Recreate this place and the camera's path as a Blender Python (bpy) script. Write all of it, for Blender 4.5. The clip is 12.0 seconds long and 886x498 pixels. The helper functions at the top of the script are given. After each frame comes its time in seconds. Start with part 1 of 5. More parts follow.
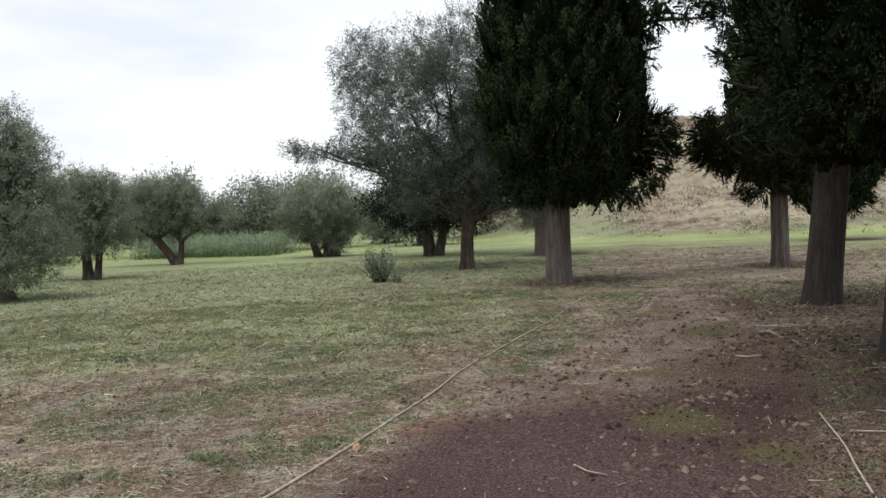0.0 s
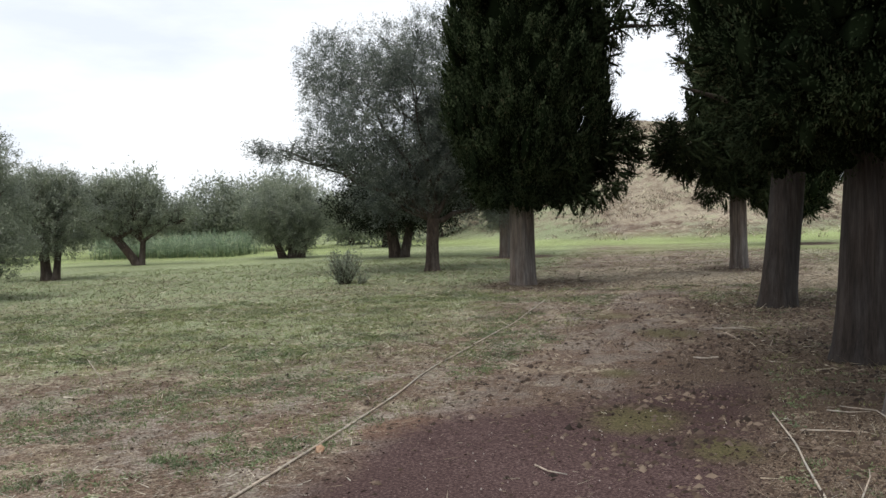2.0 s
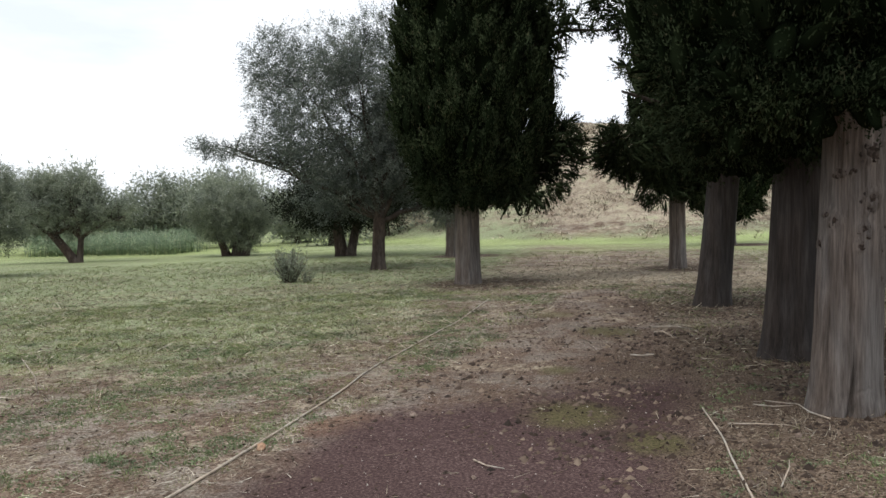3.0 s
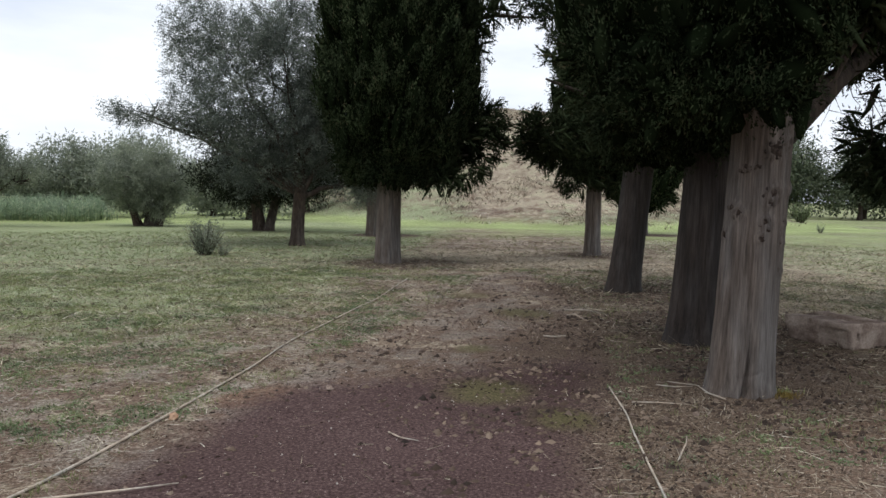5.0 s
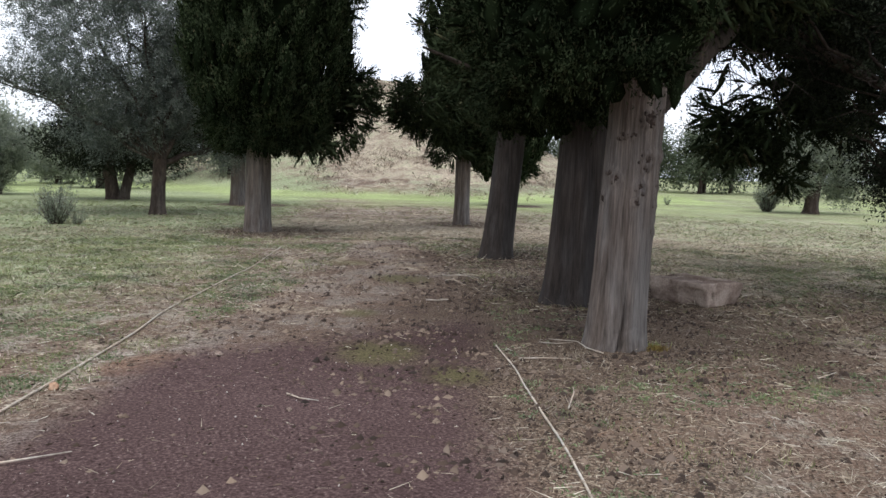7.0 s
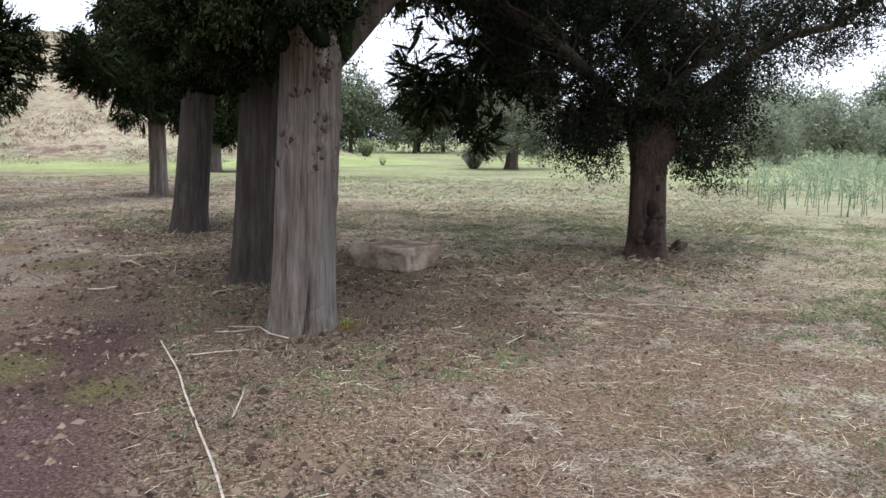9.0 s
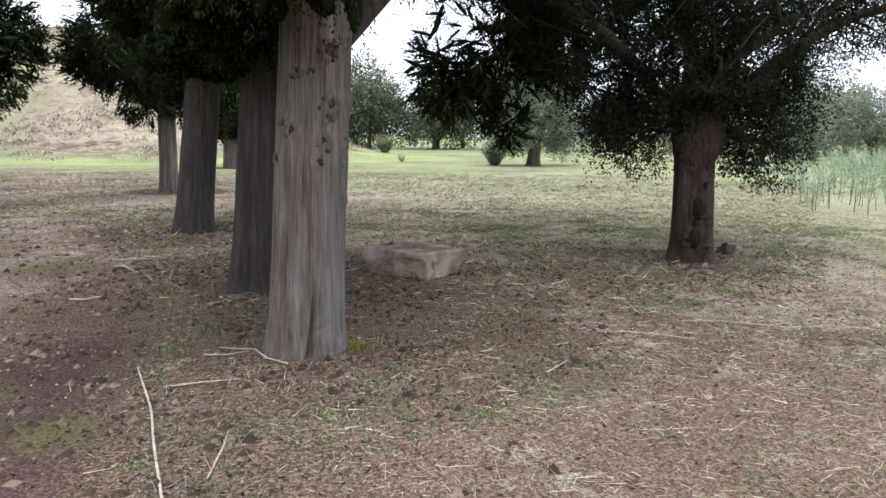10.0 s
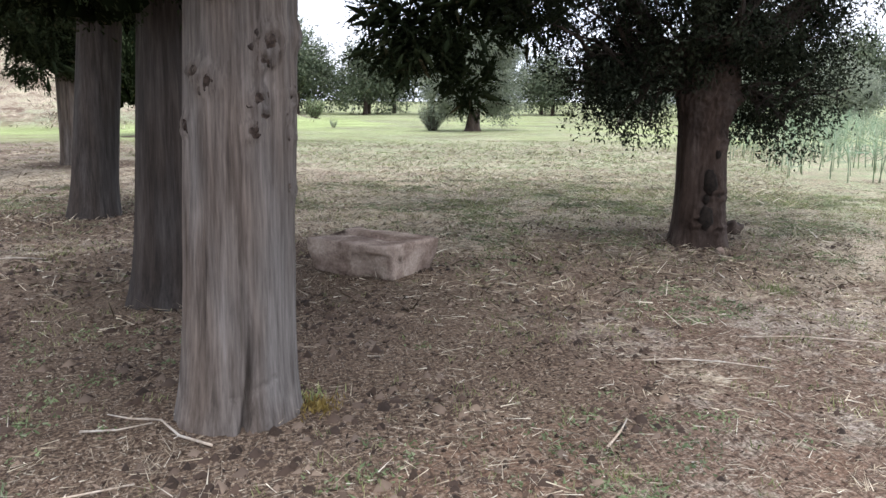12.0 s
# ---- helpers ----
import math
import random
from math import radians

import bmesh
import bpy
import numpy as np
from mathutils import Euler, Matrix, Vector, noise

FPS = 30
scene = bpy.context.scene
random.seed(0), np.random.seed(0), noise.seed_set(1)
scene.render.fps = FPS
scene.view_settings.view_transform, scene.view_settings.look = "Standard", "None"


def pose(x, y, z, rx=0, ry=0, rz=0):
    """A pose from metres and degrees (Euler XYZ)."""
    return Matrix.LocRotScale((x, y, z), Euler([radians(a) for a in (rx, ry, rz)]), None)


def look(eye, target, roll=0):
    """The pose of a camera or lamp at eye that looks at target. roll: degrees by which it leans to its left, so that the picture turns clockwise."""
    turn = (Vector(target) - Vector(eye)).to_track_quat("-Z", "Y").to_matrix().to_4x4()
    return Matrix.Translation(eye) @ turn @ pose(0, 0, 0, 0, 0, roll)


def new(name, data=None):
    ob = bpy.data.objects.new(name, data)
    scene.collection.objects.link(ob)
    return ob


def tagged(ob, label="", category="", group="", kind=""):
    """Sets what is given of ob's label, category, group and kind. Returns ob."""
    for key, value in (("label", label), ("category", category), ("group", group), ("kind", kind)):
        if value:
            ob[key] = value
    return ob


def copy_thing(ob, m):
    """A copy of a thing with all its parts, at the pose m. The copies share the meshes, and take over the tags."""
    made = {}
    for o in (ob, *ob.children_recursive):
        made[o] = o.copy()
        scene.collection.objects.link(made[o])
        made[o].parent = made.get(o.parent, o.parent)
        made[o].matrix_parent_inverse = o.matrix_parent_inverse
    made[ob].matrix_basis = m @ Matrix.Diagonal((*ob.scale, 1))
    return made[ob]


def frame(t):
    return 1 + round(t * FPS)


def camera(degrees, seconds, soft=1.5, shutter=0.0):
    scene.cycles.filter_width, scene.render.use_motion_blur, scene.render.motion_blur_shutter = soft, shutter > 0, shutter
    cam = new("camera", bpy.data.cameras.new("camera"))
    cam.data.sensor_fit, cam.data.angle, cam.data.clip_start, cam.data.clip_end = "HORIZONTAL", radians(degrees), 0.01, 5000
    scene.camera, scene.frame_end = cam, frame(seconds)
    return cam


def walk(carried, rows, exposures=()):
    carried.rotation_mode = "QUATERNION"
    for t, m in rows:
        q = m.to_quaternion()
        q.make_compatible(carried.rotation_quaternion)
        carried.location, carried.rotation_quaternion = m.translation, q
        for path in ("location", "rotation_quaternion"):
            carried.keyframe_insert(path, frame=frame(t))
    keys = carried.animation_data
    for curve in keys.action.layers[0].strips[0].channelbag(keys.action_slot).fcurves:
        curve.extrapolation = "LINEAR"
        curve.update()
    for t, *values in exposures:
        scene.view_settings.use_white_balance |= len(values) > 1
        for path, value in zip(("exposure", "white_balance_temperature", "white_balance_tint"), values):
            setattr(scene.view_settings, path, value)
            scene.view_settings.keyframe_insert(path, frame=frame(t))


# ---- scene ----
cam = camera(59.0, 12.0)
PATH = [
    (0, (0.458, -0.262, 1.699), (0.326, 1.732, 1.619), -2.4),
    (0.5, (0.452, -0.231, 1.683), (0.353, 1.766, 1.614), -2.2),
    (1, (0.453, -0.238, 1.686), (0.362, 1.758, 1.619), -2.1),
    (1.5, (0.449, -0.244, 1.69), (0.369, 1.753, 1.619), -2.0),
    (2, (0.471, -0.324, 1.712), (0.427, 1.674, 1.633), -2.0),
    (2.5, (0.499, -0.396, 1.724), (0.52, 1.602, 1.639), -1.9),
    (3, (0.512, -0.417, 1.718), (0.602, 1.579, 1.632), -1.5),
    (3.5, (0.514, -0.424, 1.714), (0.668, 1.568, 1.625), -0.7),
    (5.5, (0.441, -0.541, 1.678), (0.781, 1.424, 1.526), 1.1),
    (6, (0.354, -0.584, 1.663), (0.747, 1.371, 1.499), 0.9),
    (6.5, (0.24, -0.554, 1.632), (0.709, 1.382, 1.457), 1.2),
    (7, (0.222, -0.497, 1.607), (0.857, 1.39, 1.409), 1.8),
    (7.5, (0.278, -0.564, 1.634), (1.163, 1.215, 1.405), 2.0),
    (7.7, (0.325, -0.546, 1.63), (1.308, 1.179, 1.387), 1.8),
    (9.3, (1.171, 0.26, 1.601), (2.409, 1.807, 1.324), 0.7),
    (9.5, (1.289, 0.407, 1.589), (2.511, 1.966, 1.315), 0.6),
    (10, (1.559, 0.872, 1.563), (2.754, 2.45, 1.277), 0.7),
    (10.5, (1.724, 1.382, 1.553), (2.923, 2.945, 1.206), 0.1),
    (11, (1.891, 1.808, 1.537), (3.138, 3.324, 1.152), -0.2),
    (11.5, (2.12, 2.181, 1.54), (3.411, 3.659, 1.154), 0.1),
    (12, (2.415, 2.548, 1.515), (3.737, 4.003, 1.144), 0.4),
]
walk(cam, [(t, look(e, g, r)) for t, e, g, r in PATH],
     exposures=[(0, 0.15, 6500, 10), (1, 0.24, 6450, 10), (1.5, 0.17, 6450, 10), (3.5, 0.28, 6380, 10), (5.5, 0.03, 6200, 11), (6.5, 0.15, 6150, 12), (7, 0.47, 6120, 12), (7.5, 0.6, 6150, 11), (9.5, 0.85, 6150, 12), (12, 1.05, 6050, 14)])

# ---- light ----
world = bpy.data.worlds.new("overcast_sky")
scene.world = world
world.use_nodes = True
wn, wl = world.node_tree.nodes, world.node_tree.links
wn.clear()
w_out = wn.new("ShaderNodeOutputWorld")
w_bg = wn.new("ShaderNodeBackground")
w_sky = wn.new("ShaderNodeTexSky")
w_sky.sky_type = "NISHITA"
w_sky.sun_disc = False
w_sky.sun_elevation = radians(70)
w_sky.sun_rotation = radians(209)
w_co = wn.new("ShaderNodeTexCoord")
w_map = wn.new("ShaderNodeMapping")
w_map.inputs["Scale"].default_value = (1.3, 1.3, 5.0)
w_noise = wn.new("ShaderNodeTexNoise")
w_noise.inputs["Scale"].default_value = 1.6
w_noise.inputs["Detail"].default_value = 7
w_noise.inputs["Roughness"].default_value = 0.55
w_ramp = wn.new("ShaderNodeValToRGB")
w_ramp.color_ramp.elements[0].position = 0.36
w_ramp.color_ramp.elements[0].color = (8.2, 8.7, 9.6, 1)
w_ramp.color_ramp.elements[1].position = 0.62
w_ramp.color_ramp.elements[1].color = (11.0, 11.2, 11.4, 1)
w_mix = wn.new("ShaderNodeMixRGB")
w_mix.inputs[0].default_value = 0.9
wl.new(w_co.outputs["Generated"], w_map.inputs["Vector"])
wl.new(w_map.outputs[0], w_noise.inputs["Vector"])
wl.new(w_noise.outputs["Fac"], w_ramp.inputs[0])
wl.new(w_sky.outputs[0], w_mix.inputs[1])
wl.new(w_ramp.outputs[0], w_mix.inputs[2])
wl.new(w_mix.outputs[0], w_bg.inputs["Color"])
w_bg.inputs["Strength"].default_value = 0.1
wl.new(w_bg.outputs[0], w_out.inputs["Surface"])

sun_data = bpy.data.lights.new("sun", "SUN")
sun_data.energy = 1.5
sun_data.angle = radians(40)
sun_data.color = (1.0, 0.96, 0.9)
sun = new("sun", sun_data)
sun.matrix_world = look((-5, -9, 31), (0, 0, 0))

# ---- small tools ----
rng = np.random.default_rng(7)


def unit(v):
    return v / np.maximum(np.linalg.norm(v, axis=-1, keepdims=True), 1e-9)


def lattice(i, j, k, seed):
    n = (i * 374761393 + j * 668265263 + k * 2147483647 + seed * 1274126177) & 0xFFFFFFFF
    n = ((n ^ (n >> 13)) * 1274126177) & 0xFFFFFFFF
    return ((n ^ (n >> 16)) & 0xFFFF) / 65535.0


def vnoise(p, seed=0):
    """Smooth value noise, 0 to 1, of points (N, 3)."""
    p = np.asarray(p, float)
    c = np.floor(p).astype(np.int64)
    f = p - c
    f = f * f * (3 - 2 * f)
    out = 0.0
    for a in (0, 1):
        for b in (0, 1):
            for d in (0, 1):
                w = (f[..., 0] if a else 1 - f[..., 0]) * (f[..., 1] if b else 1 - f[..., 1]) * (f[..., 2] if d else 1 - f[..., 2])
                out = out + w * lattice(c[..., 0] + a, c[..., 1] + b, c[..., 2] + d, seed)
    return out


def fbm(p, seed=0, octaves=4):
    p = np.asarray(p, float)
    return sum(vnoise(p * 2 ** o, seed + o) * 0.5 ** (o + 1) for o in range(octaves)) / (1 - 0.5 ** octaves)


def flat_noise(x, y, size, seed=0, octaves=3):
    return fbm(np.stack([np.asarray(x) / size, np.asarray(y) / size, np.zeros_like(np.asarray(x, float)) + 0.37], -1), seed, octaves)


def smooth(a, b, x):
    t = np.clip((x - a) / (b - a), 0, 1)
    return t * t * (3 - 2 * t)


def quick_mesh(name, verts, faces, material, shade=False, normals=None):
    """A mesh from arrays: verts (N, 3) and faces (M, 3 or 4); normals (N, 3) round off the shading of leaf clumps."""
    verts, faces = np.asarray(verts, np.float32), np.asarray(faces, np.int32)
    me = bpy.data.meshes.new(name)
    m, k = faces.shape
    me.vertices.add(len(verts))
    me.vertices.foreach_set("co", verts.ravel())
    me.loops.add(m * k)
    me.loops.foreach_set("vertex_index", faces.ravel())
    me.polygons.add(m)
    me.polygons.foreach_set("loop_start", np.arange(0, m * k, k, dtype=np.int32))
    if shade:
        me.polygons.foreach_set("use_smooth", np.ones(m, bool))
    me.update(calc_edges=True)
    me.materials.append(material)
    if normals is not None:
        me.polygons.foreach_set("use_smooth", np.ones(m, bool))
        me.normals_split_custom_set_from_vertices(np.asarray(normals, np.float32))
    return me


def put(name, me, parent=None, label=""):
    ob = new(name, me)
    ob.parent = parent
    return tagged(ob, label)


def part(name, bm, material, parent=None, label="", shade=True):
    me = bpy.data.meshes.new(name)
    bm.normal_update()
    bm.to_mesh(me)
    bm.free()
    for poly in me.polygons:
        poly.use_smooth = shade
    me.materials.append(material)
    return put(name, me, parent, label)


def blades(p, d, length, width, kite=True, face=None):
    """Arrays of one small leaf for each point p with direction d."""
    n = len(p)
    side = unit(np.cross(d, unit(rng.normal(size=(n, 3))) if face is None else unit(face + rng.normal(size=(n, 3)) * 0.55)))
    l, w = np.broadcast_to(length, n)[:, None], np.broadcast_to(width, n)[:, None]
    if kite:
        v = np.stack([p, p + d * l * 0.45 + side * w / 2, p + d * l, p + d * l * 0.45 - side * w / 2], 1)
        return v.reshape(-1, 3), np.arange(4 * n).reshape(n, 4)
    v = np.stack([p - side * w / 2, p + side * w / 2, p + d * l], 1)
    return v.reshape(-1, 3), np.arange(3 * n).reshape(n, 3)


def tube(points, radii, sides=8, rough=0.0, seed=0):
    """Arrays of a closed, tapered tube along points."""
    pts, radii = np.asarray(points, float), np.asarray(radii, float)
    n = len(pts)
    tan = unit(np.gradient(pts, axis=0))
    ref = np.array([0.0, 0.0, 1.0]) if abs(tan[:, 2]).mean() < 0.8 else np.array([1.0, 0.0, 0.0])
    u = unit(np.cross(tan, ref))
    v = np.cross(tan, u)
    a = np.arange(sides) * 2 * np.pi / sides
    ring = np.cos(a)[None, :, None] * u[:, None] + np.sin(a)[None, :, None] * v[:, None]
    r = radii[:, None, None] * np.ones((1, sides, 1))
    if rough:
        r = r * (1 + rough * (fbm(pts[:, None] * 3 + ring * 1.7, seed)[..., None] - 0.5) * 2)
    verts = (pts[:, None] + ring * r).reshape(-1, 3)
    i, j = np.meshgrid(np.arange(n - 1), np.arange(sides), indexing="ij")
    k = (j + 1) % sides
    faces = np.stack([i * sides + j, i * sides + k, (i + 1) * sides + k, (i + 1) * sides + j], -1).reshape(-1, 4)
    verts = np.concatenate([verts, pts[:1], pts[-1:]])
    b, t = n * sides, n * sides + 1
    jj = np.arange(sides)
    kk = (jj + 1) % sides
    cap = np.stack([np.full(sides, b), kk, jj, jj], -1)
    top = np.stack([np.full(sides, t), (n - 1) * sides + jj, (n - 1) * sides + kk, (n - 1) * sides + kk], -1)
    return verts, faces, np.concatenate([cap[:, :3], top[:, :3]])


def join(pieces):
    """Joins arrays of (verts, faces); quads and triangles may mix by repeating into triangles."""
    vs, fs, at = [], [], 0
    for v, f in pieces:
        if f.shape[1] == 4:
            f = np.concatenate([f[:, [0, 1, 2]], f[:, [0, 2, 3]]])
        vs.append(v)
        fs.append(f + at)
        at += len(v)
    return np.concatenate(vs), np.concatenate(fs)


def tubes(list_of_tubes):
    pieces = []
    for v, q, t in list_of_tubes:
        f = np.concatenate([q[:, [0, 1, 2]], q[:, [0, 2, 3]], t])
        pieces.append((v, f))
    return join(pieces)


# ---- materials ----
def material(name, rough=0.9):
    m = bpy.data.materials.new(name)
    m.use_nodes = True
    nt = m.node_tree
    b = nt.nodes["Principled BSDF"]
    b.inputs["Roughness"].default_value = rough
    b.inputs["Specular IOR Level"].default_value = 0.25
    return m, nt, b


def ramp(nt, source, stops):
    r = nt.nodes.new("ShaderNodeValToRGB")
    e = r.color_ramp.elements
    while len(e) < len(stops):
        e.new(0.5)
    for el, (pos, col) in zip(e, stops):
        el.position = pos
        el.color = (*col, 1)
    nt.links.new(source, r.inputs[0])
    return r.outputs[0]


def noise_node(nt, vector, scale, detail=4, roughness=0.6):
    n = nt.nodes.new("ShaderNodeTexNoise")
    n.inputs["Scale"].default_value = scale
    n.inputs["Detail"].default_value = detail
    n.inputs["Roughness"].default_value = roughness
    nt.links.new(vector, n.inputs["Vector"])
    return n.outputs["Fac"]


def mix(nt, fac, a, b, blend="MIX"):
    n = nt.nodes.new("ShaderNodeMixRGB")
    n.blend_type = blend
    for slot, value in zip(n.inputs, (fac, a, b)):
        if isinstance(value, (int, float)):
            slot.default_value = value
        elif isinstance(value, tuple):
            slot.default_value = (*value, 1)
        else:
            nt.links.new(value, slot)
    return n.outputs[0]


def maths(nt, op, a, b=None):
    n = nt.nodes.new("ShaderNodeMath")
    n.operation = op
    for slot, value in zip(n.inputs, (a, b)):
        if value is None:
            continue
        if isinstance(value, (int, float)):
            slot.default_value = value
        else:
            nt.links.new(value, slot)
    return n.outputs[0]


def mapped(nt, scale, kind="Object"):
    co = nt.nodes.new("ShaderNodeTexCoord")
    mp = nt.nodes.new("ShaderNodeMapping")
    mp.inputs["Scale"].default_value = scale
    nt.links.new(co.outputs[kind], mp.inputs["Vector"])
    return mp.outputs[0]


def bump(nt, b, height, strength, distance):
    n = nt.nodes.new("ShaderNodeBump")
    n.inputs["Strength"].default_value = strength
    n.inputs["Distance"].default_value = distance
    nt.links.new(height, n.inputs["Height"])
    nt.links.new(n.outputs[0], b.inputs["Normal"])


def leaf_material(name, stops, rough=0.55, translucent=0.25, gloss=0.25):
    m, nt, b = material(name, rough)
    b.inputs["Specular IOR Level"].default_value = gloss
    geo = nt.nodes.new("ShaderNodeNewGeometry")
    col = ramp(nt, geo.outputs["Random Per Island"], stops)
    big = noise_node(nt, mapped(nt, (1, 1, 1)), 1.6, 5)
    col = mix(nt, 1.0, col, ramp(nt, big, [(0.32, (0.62, 0.64, 0.66)), (0.68, (1.35, 1.32, 1.2))]), "MULTIPLY")
    nt.links.new(col, b.inputs["Base Color"])
    t = nt.nodes.new("ShaderNodeBsdfTranslucent")
    nt.links.new(col, t.inputs["Color"])
    s = nt.nodes.new("ShaderNodeMixShader")
    s.inputs[0].default_value = translucent
    nt.links.new(b.outputs[0], s.inputs[1])
    nt.links.new(t.outputs[0], s.inputs[2])
    nt.links.new(s.outputs[0], nt.nodes["Material Output"].inputs["Surface"])
    return m


def bark_material(name, dark, mid, light, stretch=(30, 30, 1.3), relief=0.014):
    m, nt, b = material(name, 0.95)
    fine = noise_node(nt, mapped(nt, stretch), 2.0, 8, 0.65)
    strip = noise_node(nt, mapped(nt, (stretch[0] * 0.4, stretch[1] * 0.4, stretch[2] * 0.5)), 1.3, 5, 0.55)
    broad = noise_node(nt, mapped(nt, (3.2, 3.2, 0.8)), 1.6, 5)
    tone = noise_node(nt, mapped(nt, (2.4, 2.4, 0.5)), 1.1, 3)
    both = maths(nt, "ADD", maths(nt, "MULTIPLY", fine, 0.55), maths(nt, "MULTIPLY", strip, 0.45))
    col = ramp(nt, both, [(0.34, dark), (0.48, mid), (0.64, light)])
    col = mix(nt, 1.0, col, ramp(nt, broad, [(0.32, (0.66, 0.63, 0.6)), (0.68, (1.2, 1.18, 1.16))]), "MULTIPLY")
    col = mix(nt, 1.0, col, ramp(nt, tone, [(0.38, (1.05, 0.98, 0.92)), (0.62, (0.93, 0.98, 1.02))]), "MULTIPLY")
    nt.links.new(col, b.inputs["Base Color"])
    bump(nt, b, both, 0.8, relief)
    return m


CYPRESS_LEAF = leaf_material("cypress_foliage", [(0.0, (0.026, 0.037, 0.019)), (0.5, (0.037, 0.05, 0.026)), (0.93, (0.05, 0.065, 0.034)), (1.0, (0.08, 0.07, 0.042))], 0.9, 0.05, 0.02)
# near-black: the shade inside the crowns is put into this colour
CYPRESS_CORE_SHADE = leaf_material("cypress_core_shade", [(0.0, (0.007, 0.011, 0.005)), (1.0, (0.011, 0.016, 0.008))], 0.9, 0.0, 0.0)
OLIVE_LEAF = leaf_material("olive_foliage", [(0.0, (0.18, 0.215, 0.155)), (0.5, (0.285, 0.325, 0.25)), (0.85, (0.36, 0.395, 0.32)), (1.0, (0.45, 0.47, 0.41))], 0.5, 0.48)
# olive leaf colour darkened to paint the shade on two crowns
SHADED_OLIVE_LEAF = leaf_material("shaded_olive_foliage", [(0.0, (0.014, 0.018, 0.012)), (0.6, (0.026, 0.033, 0.021)), (1.0, (0.05, 0.058, 0.04))], 0.8, 0.08, 0.05)
GREY_OLIVE_LEAF = leaf_material("grey_olive_foliage", [(0.0, (0.1, 0.12, 0.105)), (0.5, (0.165, 0.19, 0.17)), (0.85, (0.235, 0.265, 0.24)), (1.0, (0.33, 0.355, 0.33))], 0.55, 0.36, 0.15)
REED_LEAF = leaf_material("reed_foliage", [(0.0, (0.18, 0.26, 0.165)), (0.6, (0.29, 0.38, 0.27)), (1.0, (0.44, 0.48, 0.35))], 0.6, 0.3)
FAR_LEAF = leaf_material("woodland_foliage", [(0.0, (0.06, 0.085, 0.05)), (0.6, (0.11, 0.14, 0.085)), (1.0, (0.2, 0.22, 0.15))], 0.6, 0.2)
GRASS_LEAF = leaf_material("green_grass", [(0.0, (0.13, 0.17, 0.065)), (0.5, (0.21, 0.25, 0.105)), (0.85, (0.31, 0.335, 0.165)), (1.0, (0.42, 0.39, 0.25))], 0.7, 0.4)
STRAW = leaf_material("dry_straw", [(0.0, (0.16, 0.12, 0.09)), (0.45, (0.32, 0.265, 0.2)), (0.8, (0.5, 0.44, 0.35)), (1.0, (0.68, 0.64, 0.56))], 0.8, 0.1)
LITTER = leaf_material("leaf_litter", [(0.0, (0.024, 0.016, 0.012)), (0.6, (0.07, 0.047, 0.036)), (1.0, (0.2, 0.152, 0.12))], 0.9, 0.0)
YELLOW_MOSS = leaf_material("yellow_moss", [(0.0, (0.12, 0.085, 0.025)), (0.6, (0.24, 0.175, 0.05)), (1.0, (0.36, 0.29, 0.12))], 0.8, 0.2)
WEED_LEAF = leaf_material("weed_leaf", [(0.0, (0.10, 0.145, 0.065)), (0.6, (0.18, 0.235, 0.12)), (1.0, (0.3, 0.34, 0.22))], 0.65, 0.3)
CYPRESS_BARK = bark_material("cypress_bark", (0.05, 0.042, 0.037), (0.132, 0.115, 0.104), (0.225, 0.2, 0.184))
# cypress bark at about a third the brightness, carrying the canopy's shade
SHADED_BARK = bark_material("shaded_cypress_bark", (0.02, 0.017, 0.016), (0.043, 0.037, 0.034), (0.074, 0.065, 0.06))
BOUGH_BARK = bark_material("dark_bough_bark", (0.018, 0.014, 0.012), (0.045, 0.036, 0.03), (0.09, 0.075, 0.062))
# redder olive bark, darkened so its colour holds the shade of the crown
SHADED_HOLLOW_BARK = bark_material("shaded_gnarled_bark", (0.02, 0.013, 0.01), (0.045, 0.032, 0.026), (0.085, 0.064, 0.054), (9, 9, 3), 0.03)
OLIVE_BARK = bark_material("olive_bark", (0.028, 0.022, 0.018), (0.065, 0.05, 0.042), (0.125, 0.102, 0.086), (7, 7, 3), 0.03)
DEAD_WOOD = bark_material("bleached_wood", (0.24, 0.2, 0.16), (0.42, 0.37, 0.31), (0.6, 0.55, 0.48), (30, 30, 30), 0.004)
CORD = bark_material("weathered_cord", (0.25, 0.215, 0.175), (0.44, 0.4, 0.34), (0.6, 0.56, 0.5), (40, 40, 40), 0.004)

STONE, _nt, _b = material("limestone", 0.95)
_v = mapped(_nt, (1, 1, 1))
_n1, _n2 = noise_node(_nt, _v, 4.0, 6), noise_node(_nt, _v, 42.0, 6, 0.7)
_c = ramp(_nt, _n1, [(0.36, (0.16, 0.113, 0.09)), (0.5, (0.28, 0.215, 0.175)), (0.64, (0.43, 0.35, 0.29))])
_c = mix(_nt, 1.0, _c, ramp(_nt, _n2, [(0.3, (0.6, 0.58, 0.56)), (0.6, (1.1, 1.1, 1.1))]), "MULTIPLY")
_nt.links.new(_c, _b.inputs["Base Color"])
bump(_nt, _b, _n2, 0.9, 0.012)

PEBBLE, _nt, _b = material("pale_grit", 0.9)
_geo = _nt.nodes.new("ShaderNodeNewGeometry")
_nt.links.new(ramp(_nt, _geo.outputs["Random Per Island"], [(0.0, (0.09, 0.055, 0.048)), (0.6, (0.17, 0.11, 0.095)), (0.85, (0.3, 0.24, 0.21)), (1.0, (0.6, 0.55, 0.5))]), _b.inputs["Base Color"])

